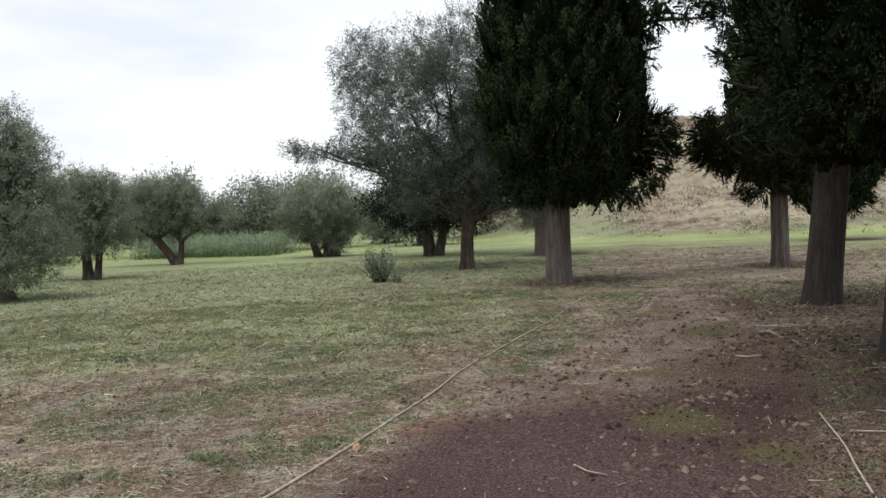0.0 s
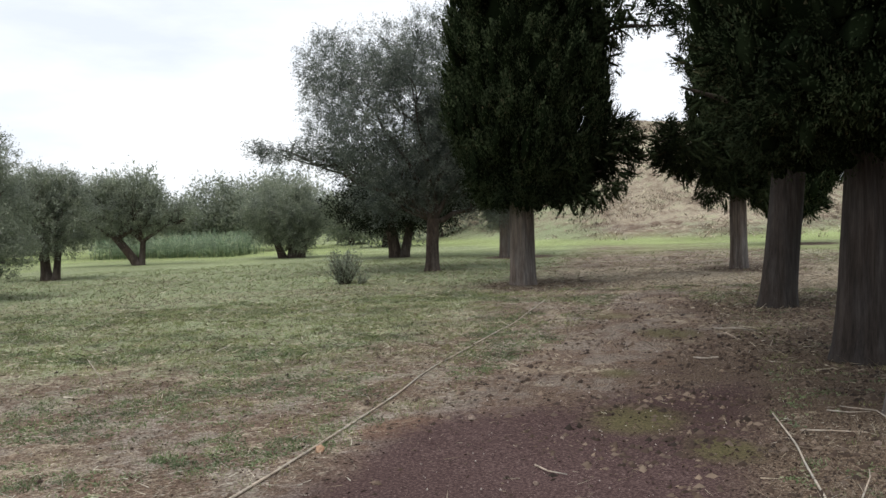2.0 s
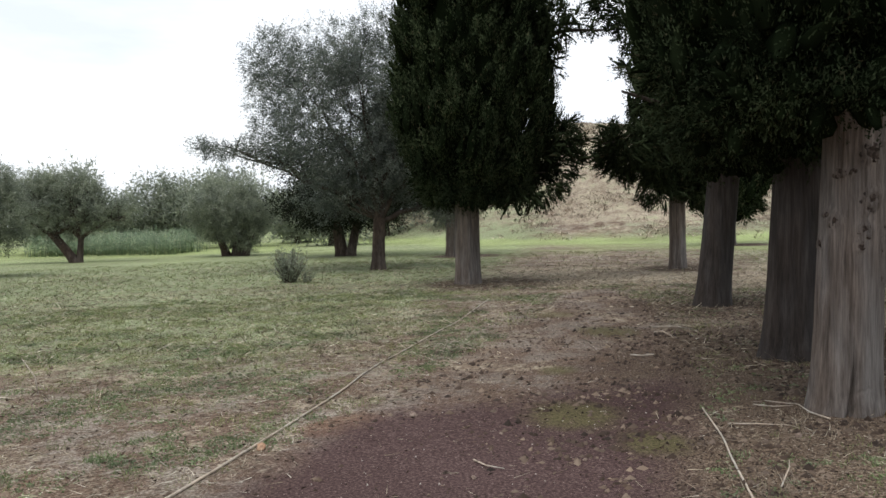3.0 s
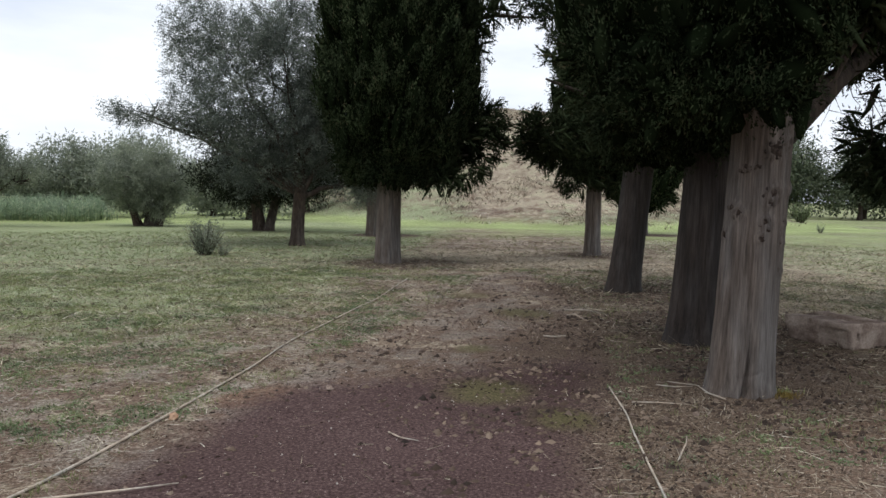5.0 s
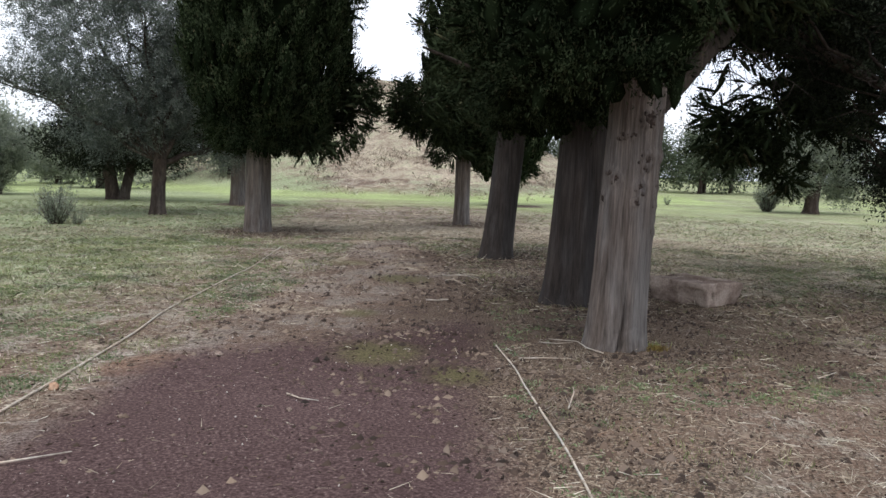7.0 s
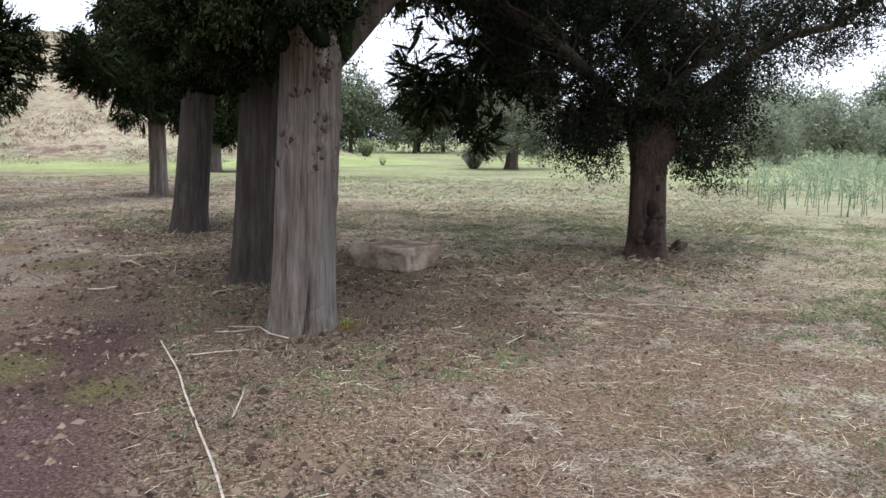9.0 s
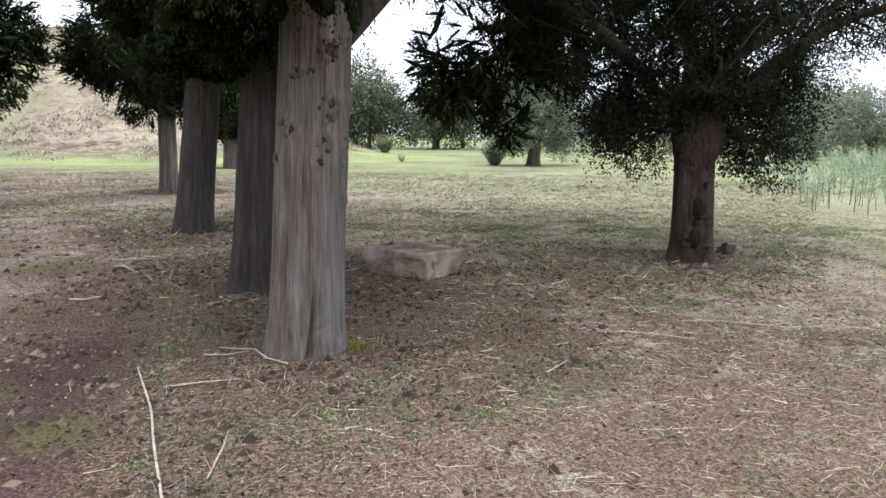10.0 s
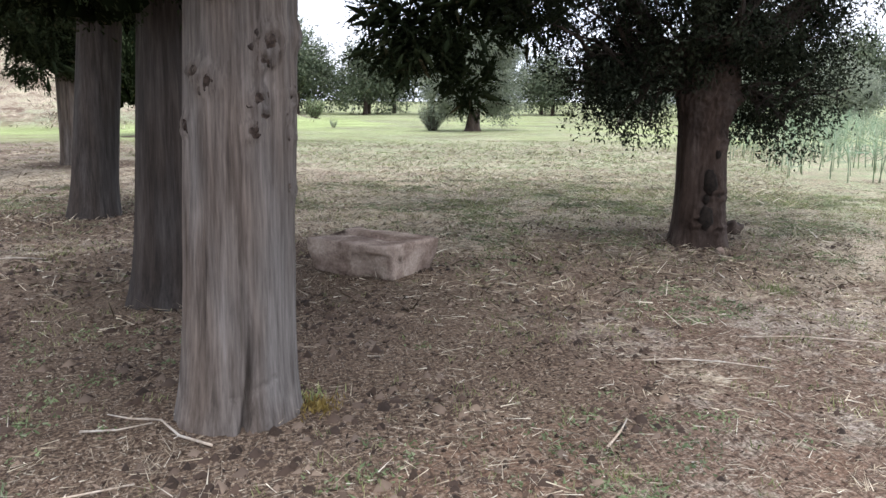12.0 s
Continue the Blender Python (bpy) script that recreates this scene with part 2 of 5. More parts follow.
TERRACOTTA, _nt, _b = material("orange_stone", 0.95)
_n1 = noise_node(_nt, mapped(_nt, (1, 1, 1)), 30.0, 5)
_nt.links.new(ramp(_nt, _n1, [(0.3, (0.3, 0.17, 0.1)), (0.7, (0.5, 0.34, 0.23))]), _b.inputs["Base Color"])

# ground: soil, grass, straw and gravel mixed by fields stored on the sheet
GROUND, _nt, _b = material("meadow_ground", 1.0)
_b.inputs["Specular IOR Level"].default_value = 0.05


def field(name):
    a = _nt.nodes.new("ShaderNodeAttribute")
    a.attribute_name = name
    return a.outputs["Fac"]


def edge(source, low, high):
    r = _nt.nodes.new("ShaderNodeMapRange")
    r.interpolation_type = "SMOOTHSTEP"
    r.inputs["From Min"].default_value = low
    r.inputs["From Max"].default_value = high
    _nt.links.new(source, r.inputs["Value"])
    return r.outputs[0]


_v = mapped(_nt, (1, 1, 1))
_far = mapped(_nt, (1, 0.6, 1))
_grain = noise_node(_nt, _v, 46.0, 8, 0.75)
_clod = noise_node(_nt, _v, 9.0, 6, 0.7)
_patch = noise_node(_nt, _v, 1.15, 6, 0.65)
_wide = noise_node(_nt, _far, 0.22, 5, 0.6)
_soil = ramp(_nt, _grain, [(0.37, (0.045, 0.029, 0.021)), (0.5, (0.135, 0.093, 0.07)), (0.63, (0.29, 0.22, 0.17))])
_dry = ramp(_nt, _grain, [(0.36, (0.15, 0.12, 0.085)), (0.5, (0.39, 0.33, 0.245)), (0.63, (0.62, 0.55, 0.44))])
_green = ramp(_nt, _grain, [(0.37, (0.09, 0.118, 0.06)), (0.5, (0.255, 0.3, 0.168)), (0.64, (0.46, 0.5, 0.32))])
_lush = ramp(_nt, _grain, [(0.38, (0.2, 0.26, 0.09)), (0.62, (0.4, 0.47, 0.22))])
_needles = ramp(_nt, _grain, [(0.38, (0.03, 0.021, 0.017)), (0.5, (0.108, 0.077, 0.056)), (0.63, (0.28, 0.216, 0.16))])
_gravel = ramp(_nt, _grain, [(0.36, (0.028, 0.017, 0.017)), (0.5, (0.076, 0.049, 0.047)), (0.62, (0.14, 0.096, 0.09)), (0.68, (0.33, 0.27, 0.255))])
_red = ramp(_nt, _grain, [(0.36, (0.1, 0.06, 0.042)), (0.64, (0.26, 0.17, 0.12))])
_moss = ramp(_nt, _grain, [(0.38, (0.05, 0.048, 0.02)), (0.62, (0.16, 0.15, 0.07))])
_patch2 = noise_node(_nt, mapped(_nt, (0.9, 1.1, 1.0)), 0.62, 7, 0.7)
_patch3 = noise_node(_nt, mapped(_nt, (1.0, 1.0, 3.0)), 2.6, 6, 0.7)
_stubble = ramp(_nt, _grain, [(0.37, (0.085, 0.068, 0.056)), (0.5, (0.245, 0.205, 0.172)), (0.62, (0.48, 0.43, 0.38))])
_col = mix(_nt, edge(maths(_nt, "SUBTRACT", maths(_nt, "ADD", _patch, maths(_nt, "MULTIPLY", maths(_nt, "SUBTRACT", _clod, 0.5), 0.5)), maths(_nt, "MULTIPLY", field("bare"), 0.08)), 0.43, 0.55), _soil, _stubble)
_col = mix(_nt, edge(maths(_nt, "SUBTRACT", maths(_nt, "ADD", _patch2, maths(_nt, "MULTIPLY", maths(_nt, "SUBTRACT", _clod, 0.5), 0.4)), maths(_nt, "MULTIPLY", field("bare"), 0.12)), 0.5, 0.58), _col, _dry)
_col = mix(_nt, maths(_nt, "MULTIPLY", edge(maths(_nt, "ADD", _patch3, maths(_nt, "MULTIPLY", maths(_nt, "SUBTRACT", _patch2, 0.5), 0.6)), 0.5, 0.6), 0.85), _col, _soil)
_patch4 = noise_node(_nt, mapped(_nt, (1.2, 1.0, 2.0)), 1.7, 5, 0.65)
_col = mix(_nt, maths(_nt, "MULTIPLY", edge(_patch4, 0.56, 0.66), maths(_nt, "SUBTRACT", 0.6, maths(_nt, "MULTIPLY", field("dry"), 0.6))), _col, _red)
_col = mix(_nt, edge(maths(_nt, "ADD", field("dry"), maths(_nt, "ADD", maths(_nt, "MULTIPLY", maths(_nt, "SUBTRACT", _patch, 0.5), 1.6), maths(_nt, "MULTIPLY", maths(_nt, "SUBTRACT", _clod, 0.5), 0.9))), 0.45, 1.0), _col, _dry)
_gm = maths(_nt, "ADD", field("green"), maths(_nt, "ADD", maths(_nt, "MULTIPLY", maths(_nt, "SUBTRACT", _patch, 0.5), 1.1), maths(_nt, "MULTIPLY", maths(_nt, "SUBTRACT", _clod, 0.5), 1.0)))
_col = mix(_nt, edge(_gm, 0.35, 0.8), _col, _green)
_col = mix(_nt, edge(maths(_nt, "ADD", field("lush"), maths(_nt, "MULTIPLY", maths(_nt, "SUBTRACT", _wide, 0.5), 0.8)), 0.4, 0.8), _col, _lush)
_nm = maths(_nt, "ADD", field("needle"), maths(_nt, "ADD", maths(_nt, "MULTIPLY", maths(_nt, "SUBTRACT", _patch, 0.5), 0.8), maths(_nt, "MULTIPLY", maths(_nt, "SUBTRACT", _clod, 0.5), 0.9)))
_col = mix(_nt, edge(_nm, 0.3, 0.75), _col, _needles)
_rm = maths(_nt, "ADD", field("red"), maths(_nt, "MULTIPLY", maths(_nt, "SUBTRACT", _clod, 0.5), 0.9))
_col = mix(_nt, edge(_rm, 0.4, 0.8), _col, _red)
# crossing fibres of straw on the soil
_rot = _nt.nodes.new("ShaderNodeMapping")
_rot.inputs["Rotation"].default_value = (0, 0, 0.6)
_nt.links.new(mapped(_nt, (1, 1, 1)), _rot.inputs["Vector"])


def fibre_noise(source, scale):
    mp = _nt.nodes.new("ShaderNodeMapping")
    mp.inputs["Scale"].default_value = scale
    _nt.links.new(source, mp.inputs["Vector"])
    return noise_node(_nt, mp.outputs[0], 1.0, 3, 0.5)


_fib = maths(_nt, "MAXIMUM", maths(_nt, "MAXIMUM", fibre_noise(_v, (130, 14, 1)), fibre_noise(_v, (14, 120, 1))), maths(_nt, "MAXIMUM", fibre_noise(_rot.outputs[0], (125, 13, 1)), fibre_noise(_rot.outputs[0], (15, 135, 1))))
_gap = maths(_nt, "MAXIMUM", fibre_noise(_rot.outputs[0], (60, 9, 2)), fibre_noise(_v, (11, 55, 2)))
_col = mix(_nt, maths(_nt, "MULTIPLY", edge(_gap, 0.57, 0.64), 0.75), _col, (0.05, 0.037, 0.028))
_col = mix(_nt, maths(_nt, "MULTIPLY", edge(_fib, 0.64, 0.69), 0.8), _col, (0.44, 0.39, 0.32))
_pm = maths(_nt, "ADD", field("path"), maths(_nt, "ADD", maths(_nt, "MULTIPLY", maths(_nt, "SUBTRACT", _patch, 0.5), 0.5), maths(_nt, "MULTIPLY", maths(_nt, "SUBTRACT", _clod, 0.5), 0.45)))
_col = mix(_nt, maths(_nt, "MULTIPLY", edge(_pm, -0.25, 0.45), edge(maths(_nt, "ADD", field("worn"), maths(_nt, "ADD", maths(_nt, "MULTIPLY", maths(_nt, "SUBTRACT", _patch, 0.5), 0.9), maths(_nt, "MULTIPLY", maths(_nt, "SUBTRACT", _clod, 0.5), 1.2))), 0.1, 0.8)), _col, _gravel)
_mm = maths(_nt, "ADD", field("moss"), maths(_nt, "ADD", maths(_nt, "MULTIPLY", maths(_nt, "SUBTRACT", _patch, 0.5), 0.8), maths(_nt, "MULTIPLY", maths(_nt, "SUBTRACT", _clod, 0.5), 0.7)))
_col = mix(_nt, maths(_nt, "MULTIPLY", edge(_mm, 0.35, 1.05), 0.8), _col, _moss)
_broad = noise_node(_nt, mapped(_nt, (0.16, 0.3, 0.3)), 1.0, 6, 0.7)
_col = mix(_nt, 1.0, _col, ramp(_nt, _broad, [(0.35, (0.76, 0.74, 0.72)), (0.65, (1.14, 1.14, 1.12))]), "MULTIPLY")
_nt.links.new(_col, _b.inputs["Base Color"])
_h = maths(_nt, "ADD", maths(_nt, "MULTIPLY", _grain, 0.5), _clod)
bump(_nt, _b, _h, 0.45, 0.014)

# ---- the ground ----
HILL = (18.0, 74.0)


def ground_z(x, y):
    x, y = np.asarray(x, float), np.asarray(y, float)
    near = smooth(60, 25, np.hypot(x, y))
    z = near * 0.05 * (flat_noise(x, y, 1.6, 3) - 0.5) + 0.12 * smooth(25, 60, np.hypot(x, y)) * (flat_noise(x, y, 9.0, 5) - 0.5)
    d = np.hypot((x - HILL[0]) / 0.74, y - HILL[1])
    hill = 9.8 * smooth(34, 2, d) ** 1.05 * (1 + 0.08 * (flat_noise(x, y, 7.0, 9) - 0.5))
    return z + hill


PATH_LEFT = [(-3.2, -3.0), (-1.75, 2.2), (-0.75, 4.5), (-0.3, 5.75), (0.35, 7.1), (1.1, 8.7), (1.85, 10.3), (2.9, 13.2), (3.95, 16.2)]
PATH_RIGHT = [(1.2, -3.0), (1.75, 1.6), (2.05, 3.5), (2.35, 4.7), (2.95, 6.0), (3.6, 8.0), (4.3, 11.0), (4.8, 13.3), (4.9, 16.0)]


def inside_path(x, y):
    py = [p[1] for p in PATH_LEFT]
    left = np.interp(y, py, [p[0] for p in PATH_LEFT])
    right = np.interp(y, [p[1] for p in PATH_RIGHT], [p[0] for p in PATH_RIGHT])
    d = np.minimum(x - left, right - x)
    return np.minimum(d, (16.6 - y) * 0.5)


CYPRESSES = [(2.0, 18.9), (8.15, 21.9), (5.8, 13.1), (4.85, 8.25), (4.13, 5.93), (2.4, 32.0), (15.3, 35.0)]


def fields(x, y):
    rad = np.hypot(x, y)
    near_tree = np.zeros_like(x)
    for (cx, cy), size in zip(CYPRESSES, (2.6, 2.5, 3.4, 4.2, 2.9, 2.5, 2.5)):
        near_tree = np.maximum(near_tree, smooth(size, size * 0.25, np.hypot(x - cx - 0.5, y - cy)))
    near_tree = np.maximum(near_tree, 0.75 * smooth(3.2, 1.0, np.hypot(x - 9.3, (y - 7.0) * 1.1)))
    near_tree = np.maximum(near_tree, 0.9 * smooth(2.2, 0.6, np.hypot(x - 7.0, y - 7.2)))
    near_tree = np.maximum(near_tree, 0.95 * smooth(1.9, 0.5, np.hypot(x - 2.5, (y - 4.6) * 0.55)))
    near_tree = np.maximum(near_tree, 0.95 * smooth(2.8, 0.8, np.hypot((x - 3.9) * 1.1, (y - 7.3) * 0.75)))
    left = smooth(0.5, -3.5, x - 0.25 * (y - 6))
    far = smooth(14, 40, rad)
    green = 0.28 + 0.56 * left * smooth(6, 12, y) + 0.33 * smooth(7, 16, x) * smooth(9, 16, rad) + 0.1 * (flat_noise(x, y, 5.0, 21) - 0.5)
    dry = 0.12 + 0.85 * smooth(8, 12, rad) * smooth(4, 9, x) * smooth(34, 10, y - 0.3 * x) + 0.25 * smooth(-3, -6, x) * smooth(10, 5, y)
    d_hill = np.hypot((x - HILL[0]) / 0.74, y - HILL[1])
    on_hill = smooth(31, 26, d_hill)
    dry = np.maximum(dry, 0.8 * on_hill)
    dry = np.maximum(dry, 0.85 * smooth(5, 2.5, np.hypot((x - 5) / 2.4, y - 20.5)))
    green = green * (1 - 0.3 * on_hill)
    lush = 0.8 * smooth(38, 35, d_hill) * smooth(29, 32, d_hill) * smooth(66, 60, y) + 0.75 * smooth(-3, -7, x) * smooth(36, 42, y) * smooth(75, 55, y) + 0.9 * smooth(5.5, 2.0, np.hypot((x - 31) / 1.5, y - 45))
    lush = np.maximum(lush, 0.58 * far * (1 - on_hill))
    path = inside_path(x, y)
    red = smooth(0.55, 0.1, np.hypot((x + 0.05) * 0.8 - 0.35 * (y - 6.0), (y - 6.0) * 0.9)) + 0.55 * smooth(1.6, 0.4, np.hypot(x - 4.6, (y - 4.6) * 1.4)) + 0.5 * smooth(1.0, 0.3, np.hypot(x - 3.0, (y - 3.6)))
    moss = np.zeros_like(x)
    for mx, my, mr in ((1.85, 6.1, 0.75), (3.35, 10.6, 0.8), (2.1, 8.0, 0.4), (2.3, 5.2, 0.5), (2.9, 12.6, 0.7), (2.7, 15.5, 0.9)):
        moss = np.maximum(moss, 0.9 * smooth(mr, mr * 0.2, np.hypot((x - mx) * 0.9, (y - my) * 0.8)))
    worn = 0.28 + 0.97 * smooth(7.2, 5.2, y - 0.35 * (x - 1.0))
    bare = smooth(10.5, 6.5, rad) * smooth(0.5, 3.0, x) + 0.35 * smooth(2.5, 0.2, np.abs(x - 0.25 * (y - 6) + 0.9)) * smooth(14, 6, y)
    return dict(bare=bare, worn=worn, green=green, dry=dry, lush=lush, needle=near_tree * 0.95, path=path, red=red, moss=moss)


def spaced(low, high, start, stop, fine, ends):
    """Even steps of fine from low to high, of 0.45 from start to stop, then growing to the ends."""
    mid = np.concatenate([np.arange(start, low, 0.45), np.arange(low, high, fine), np.arange(high, stop, 0.45)])
    grow = np.geomspace(1.0, ends, 46)
    return np.concatenate([(mid[0] - grow)[::-1], mid, mid[-1] + grow])


gx = spaced(-4.0, 12.0, -26.0, 44.0, 0.17, 3000.0)
gy = spaced(1.0, 18.0, -6.0, 100.0, 0.17, 3000.0)
GX, GY = np.meshgrid(gx, gy, indexing="ij")
GZ = ground_z(GX, GY)
ni, nj = GX.shape
gi, gj = np.meshgrid(np.arange(ni - 1), np.arange(nj - 1), indexing="ij")
ground_faces = np.stack([gi * nj + gj, (gi + 1) * nj + gj, (gi + 1) * nj + gj + 1, gi * nj + gj + 1], -1).reshape(-1, 4)
ground_mesh = quick_mesh("ground", np.stack([GX, GY, GZ], -1).reshape(-1, 3), ground_faces, GROUND, True)
for key, value in fields(GX, GY).items():
    ground_mesh.attributes.new(key, "FLOAT", "POINT").data.foreach_set("value", value.ravel().astype(np.float32))
ground = put("ground", ground_mesh)
tagged(ground, "dry meadow ground with patchy grass, reddish gravel path and a bare grassy hill", "ground", kind="structure")


# ---- trees ----
def on_ground(x, y):
    return float(ground_z(x, y))


def tree_base(name, x, y, label, category, group=""):
    e = new(name)
    e.location = (x, y, on_ground(x, y))
    e.empty_display_size = 0.3
    return tagged(e, label, category, group)


def bark_trunk(height, radius, lean=(0, 0), sides=96, rings=150, flare=0.18, flute=0.05, fibre=0.035, seed=0, knots=(), fissure=None, notch=None, crook=0.0):
    """Arrays of an upright trunk with fibrous ridges, a flared foot, knots and a fissure (angle, depth, height)."""
    z = np.linspace(-0.12, height, rings)
    a = np.linspace(0, 2 * np.pi, sides, endpoint=False)
    Z, A = np.meshgrid(z, a, indexing="ij")
    s = np.clip(Z / height, 0, 1)
    r = radius * (1 - 0.1 * s) * (1 + flare * np.exp(-np.maximum(Z, 0) / 0.22))
    lobes = fbm(np.stack([np.cos(A) * 1.3, np.sin(A) * 1.3, Z * 0.22], -1), seed, 2) - 0.5
    strips = fbm(np.stack([np.cos(A) * 9, np.sin(A) * 9, Z * 0.9], -1), seed + 5, 3) - 0.5
    cuts = 1 - np.abs(2 * vnoise(np.stack([np.cos(A) * 14, np.sin(A) * 14, Z * 0.55 + 3], -1), seed + 9) - 1)
    r = r * (1 + 2.4 * flute * lobes + 2.0 * fibre * strips - 0.9 * fibre * smooth(0.8, 1.0, cuts))
    for ka, kz, size, out in knots:
        da = (A - ka + np.pi) % (2 * np.pi) - np.pi
        d = np.hypot(da * radius, (Z - kz) * 1.1)
        r = r + out * np.exp(-(d / size) ** 2) - 1.5 * out * np.exp(-(d / (size * 0.42)) ** 2)
        r = r + 0.35 * out * np.exp(-(d / (size * 1.6)) ** 2) * (vnoise(np.stack([np.cos(A) * 16, np.sin(A) * 16, Z * 30], -1), seed + 2) - 0.5) * 2
    if notch:
        na, nz, wide, depth = notch
        da = (A - na + np.pi) % (2 * np.pi) - np.pi
        line = nz + 0.05 * da + 0.012 * np.sin(da * 5)
        r = r - depth * np.exp(-((Z - line) / 0.009) ** 2) * smooth(wide, wide * 0.6, np.abs(da))
    if fissure:
        fa, depth, top = fissure
        da = (A - fa - 0.12 * np.sin(Z * 4) + np.pi) % (2 * np.pi) - np.pi
        r = r - depth * np.exp(-(da * radius / 0.016) ** 2) * smooth(top, top * 0.3, Z)
    wob = crook * np.sin(Z * 1.3 + seed)
    X = r * np.cos(A) + lean[0] * Z + wob
    Y = r * np.sin(A) + lean[1] * Z
    verts = np.stack([X, Y, Z], -1).reshape(-1, 3)
    i, j = np.meshgrid(np.arange(rings - 1), np.arange(sides), indexing="ij")
    k = (j + 1) % sides
    faces = np.stack([i * sides + j, i * sides + k, (i + 1) * sides + k, (i + 1) * sides + j], -1).reshape(-1, 4)
    return verts, faces


def cypress_tufts(centre, axis, size, per):
    """Leaflet arrays for flame-shaped tufts."""
    n = len(centre)
    u = rng.random((n, per))
    jit = rng.normal(size=(n, per, 3)) * (0.30 * (1 - 0.75 * u))[..., None] * size[:, None, None]
    p = centre[:, None] + axis[:, None] * (u * size[:, None])[..., None] + jit
    d = unit(axis[:, None] * 0.9 + jit / size[:, None, None] * 1.6 + rng.normal(size=(n, per, 3)) * 0.35)
    return p.reshape(-1, 3), d.reshape(-1, 3)


def spindles(centre, axis, long, wide, sides, rings):
    """Arrays of rough flame-shaped bodies, with their outward normals."""
    n = len(centre)
    u = unit(np.cross(axis, unit(rng.normal(size=(n, 3)))))
    w = np.cross(axis, u)
    t = np.linspace(-0.85, 0.8, rings)
    a = np.arange(sides) * 2 * np.pi / sides
    ring_dir = np.cos(a)[None, None, :, None] * u[:, None, None] + np.sin(a)[None, None, :, None] * w[:, None, None]
    r = (np.sqrt(1 - t ** 2) * (1 - 0.4 * t))[None, :, None, None] * wide[:, None, None, None] * (0.62 + 0.76 * rng.random((n, rings, sides, 1)))
    mid = axis[:, None, None] * (t[None, :, None, None] + 0.25 * (rng.random((n, rings, sides, 1)) - 0.5)) * long[:, None, None, None]
    body = (centre[:, None, None] + mid + ring_dir * r).reshape(n, -1, 3)
    normal = unit(ring_dir + axis[:, None, None] * t[None, :, None, None] * 0.8).reshape(n, -1, 3)
    tips = np.stack([centre - axis * long[:, None], centre + axis * long[:, None]], 1)
    v = np.concatenate([body, tips], 1)
    normal = np.concatenate([normal, np.stack([-axis, axis], 1)], 1)
    tri, last = [], rings * sides
    for j in range(sides):
        k = (j + 1) % sides
        tri += [(last, k, j), (last + 1, last - sides + j, last - sides + k)]
        for i in range(rings - 1):
            tri += [(i * sides + j, i * sides + k, (i + 1) * sides + k), (i * sides + j, (i + 1) * sides + k, (i + 1) * sides + j)]
    f = np.arange(n)[:, None, None] * (last + 2) + np.array(tri)[None]
    return v.reshape(-1, 3), f.reshape(-1, 3), normal.reshape(-1, 3)


def merge(a, b):
    return np.concatenate([a[0], b[0]]), np.concatenate([a[1], b[1] + len(a[0])]), np.concatenate([a[2], b[2]])


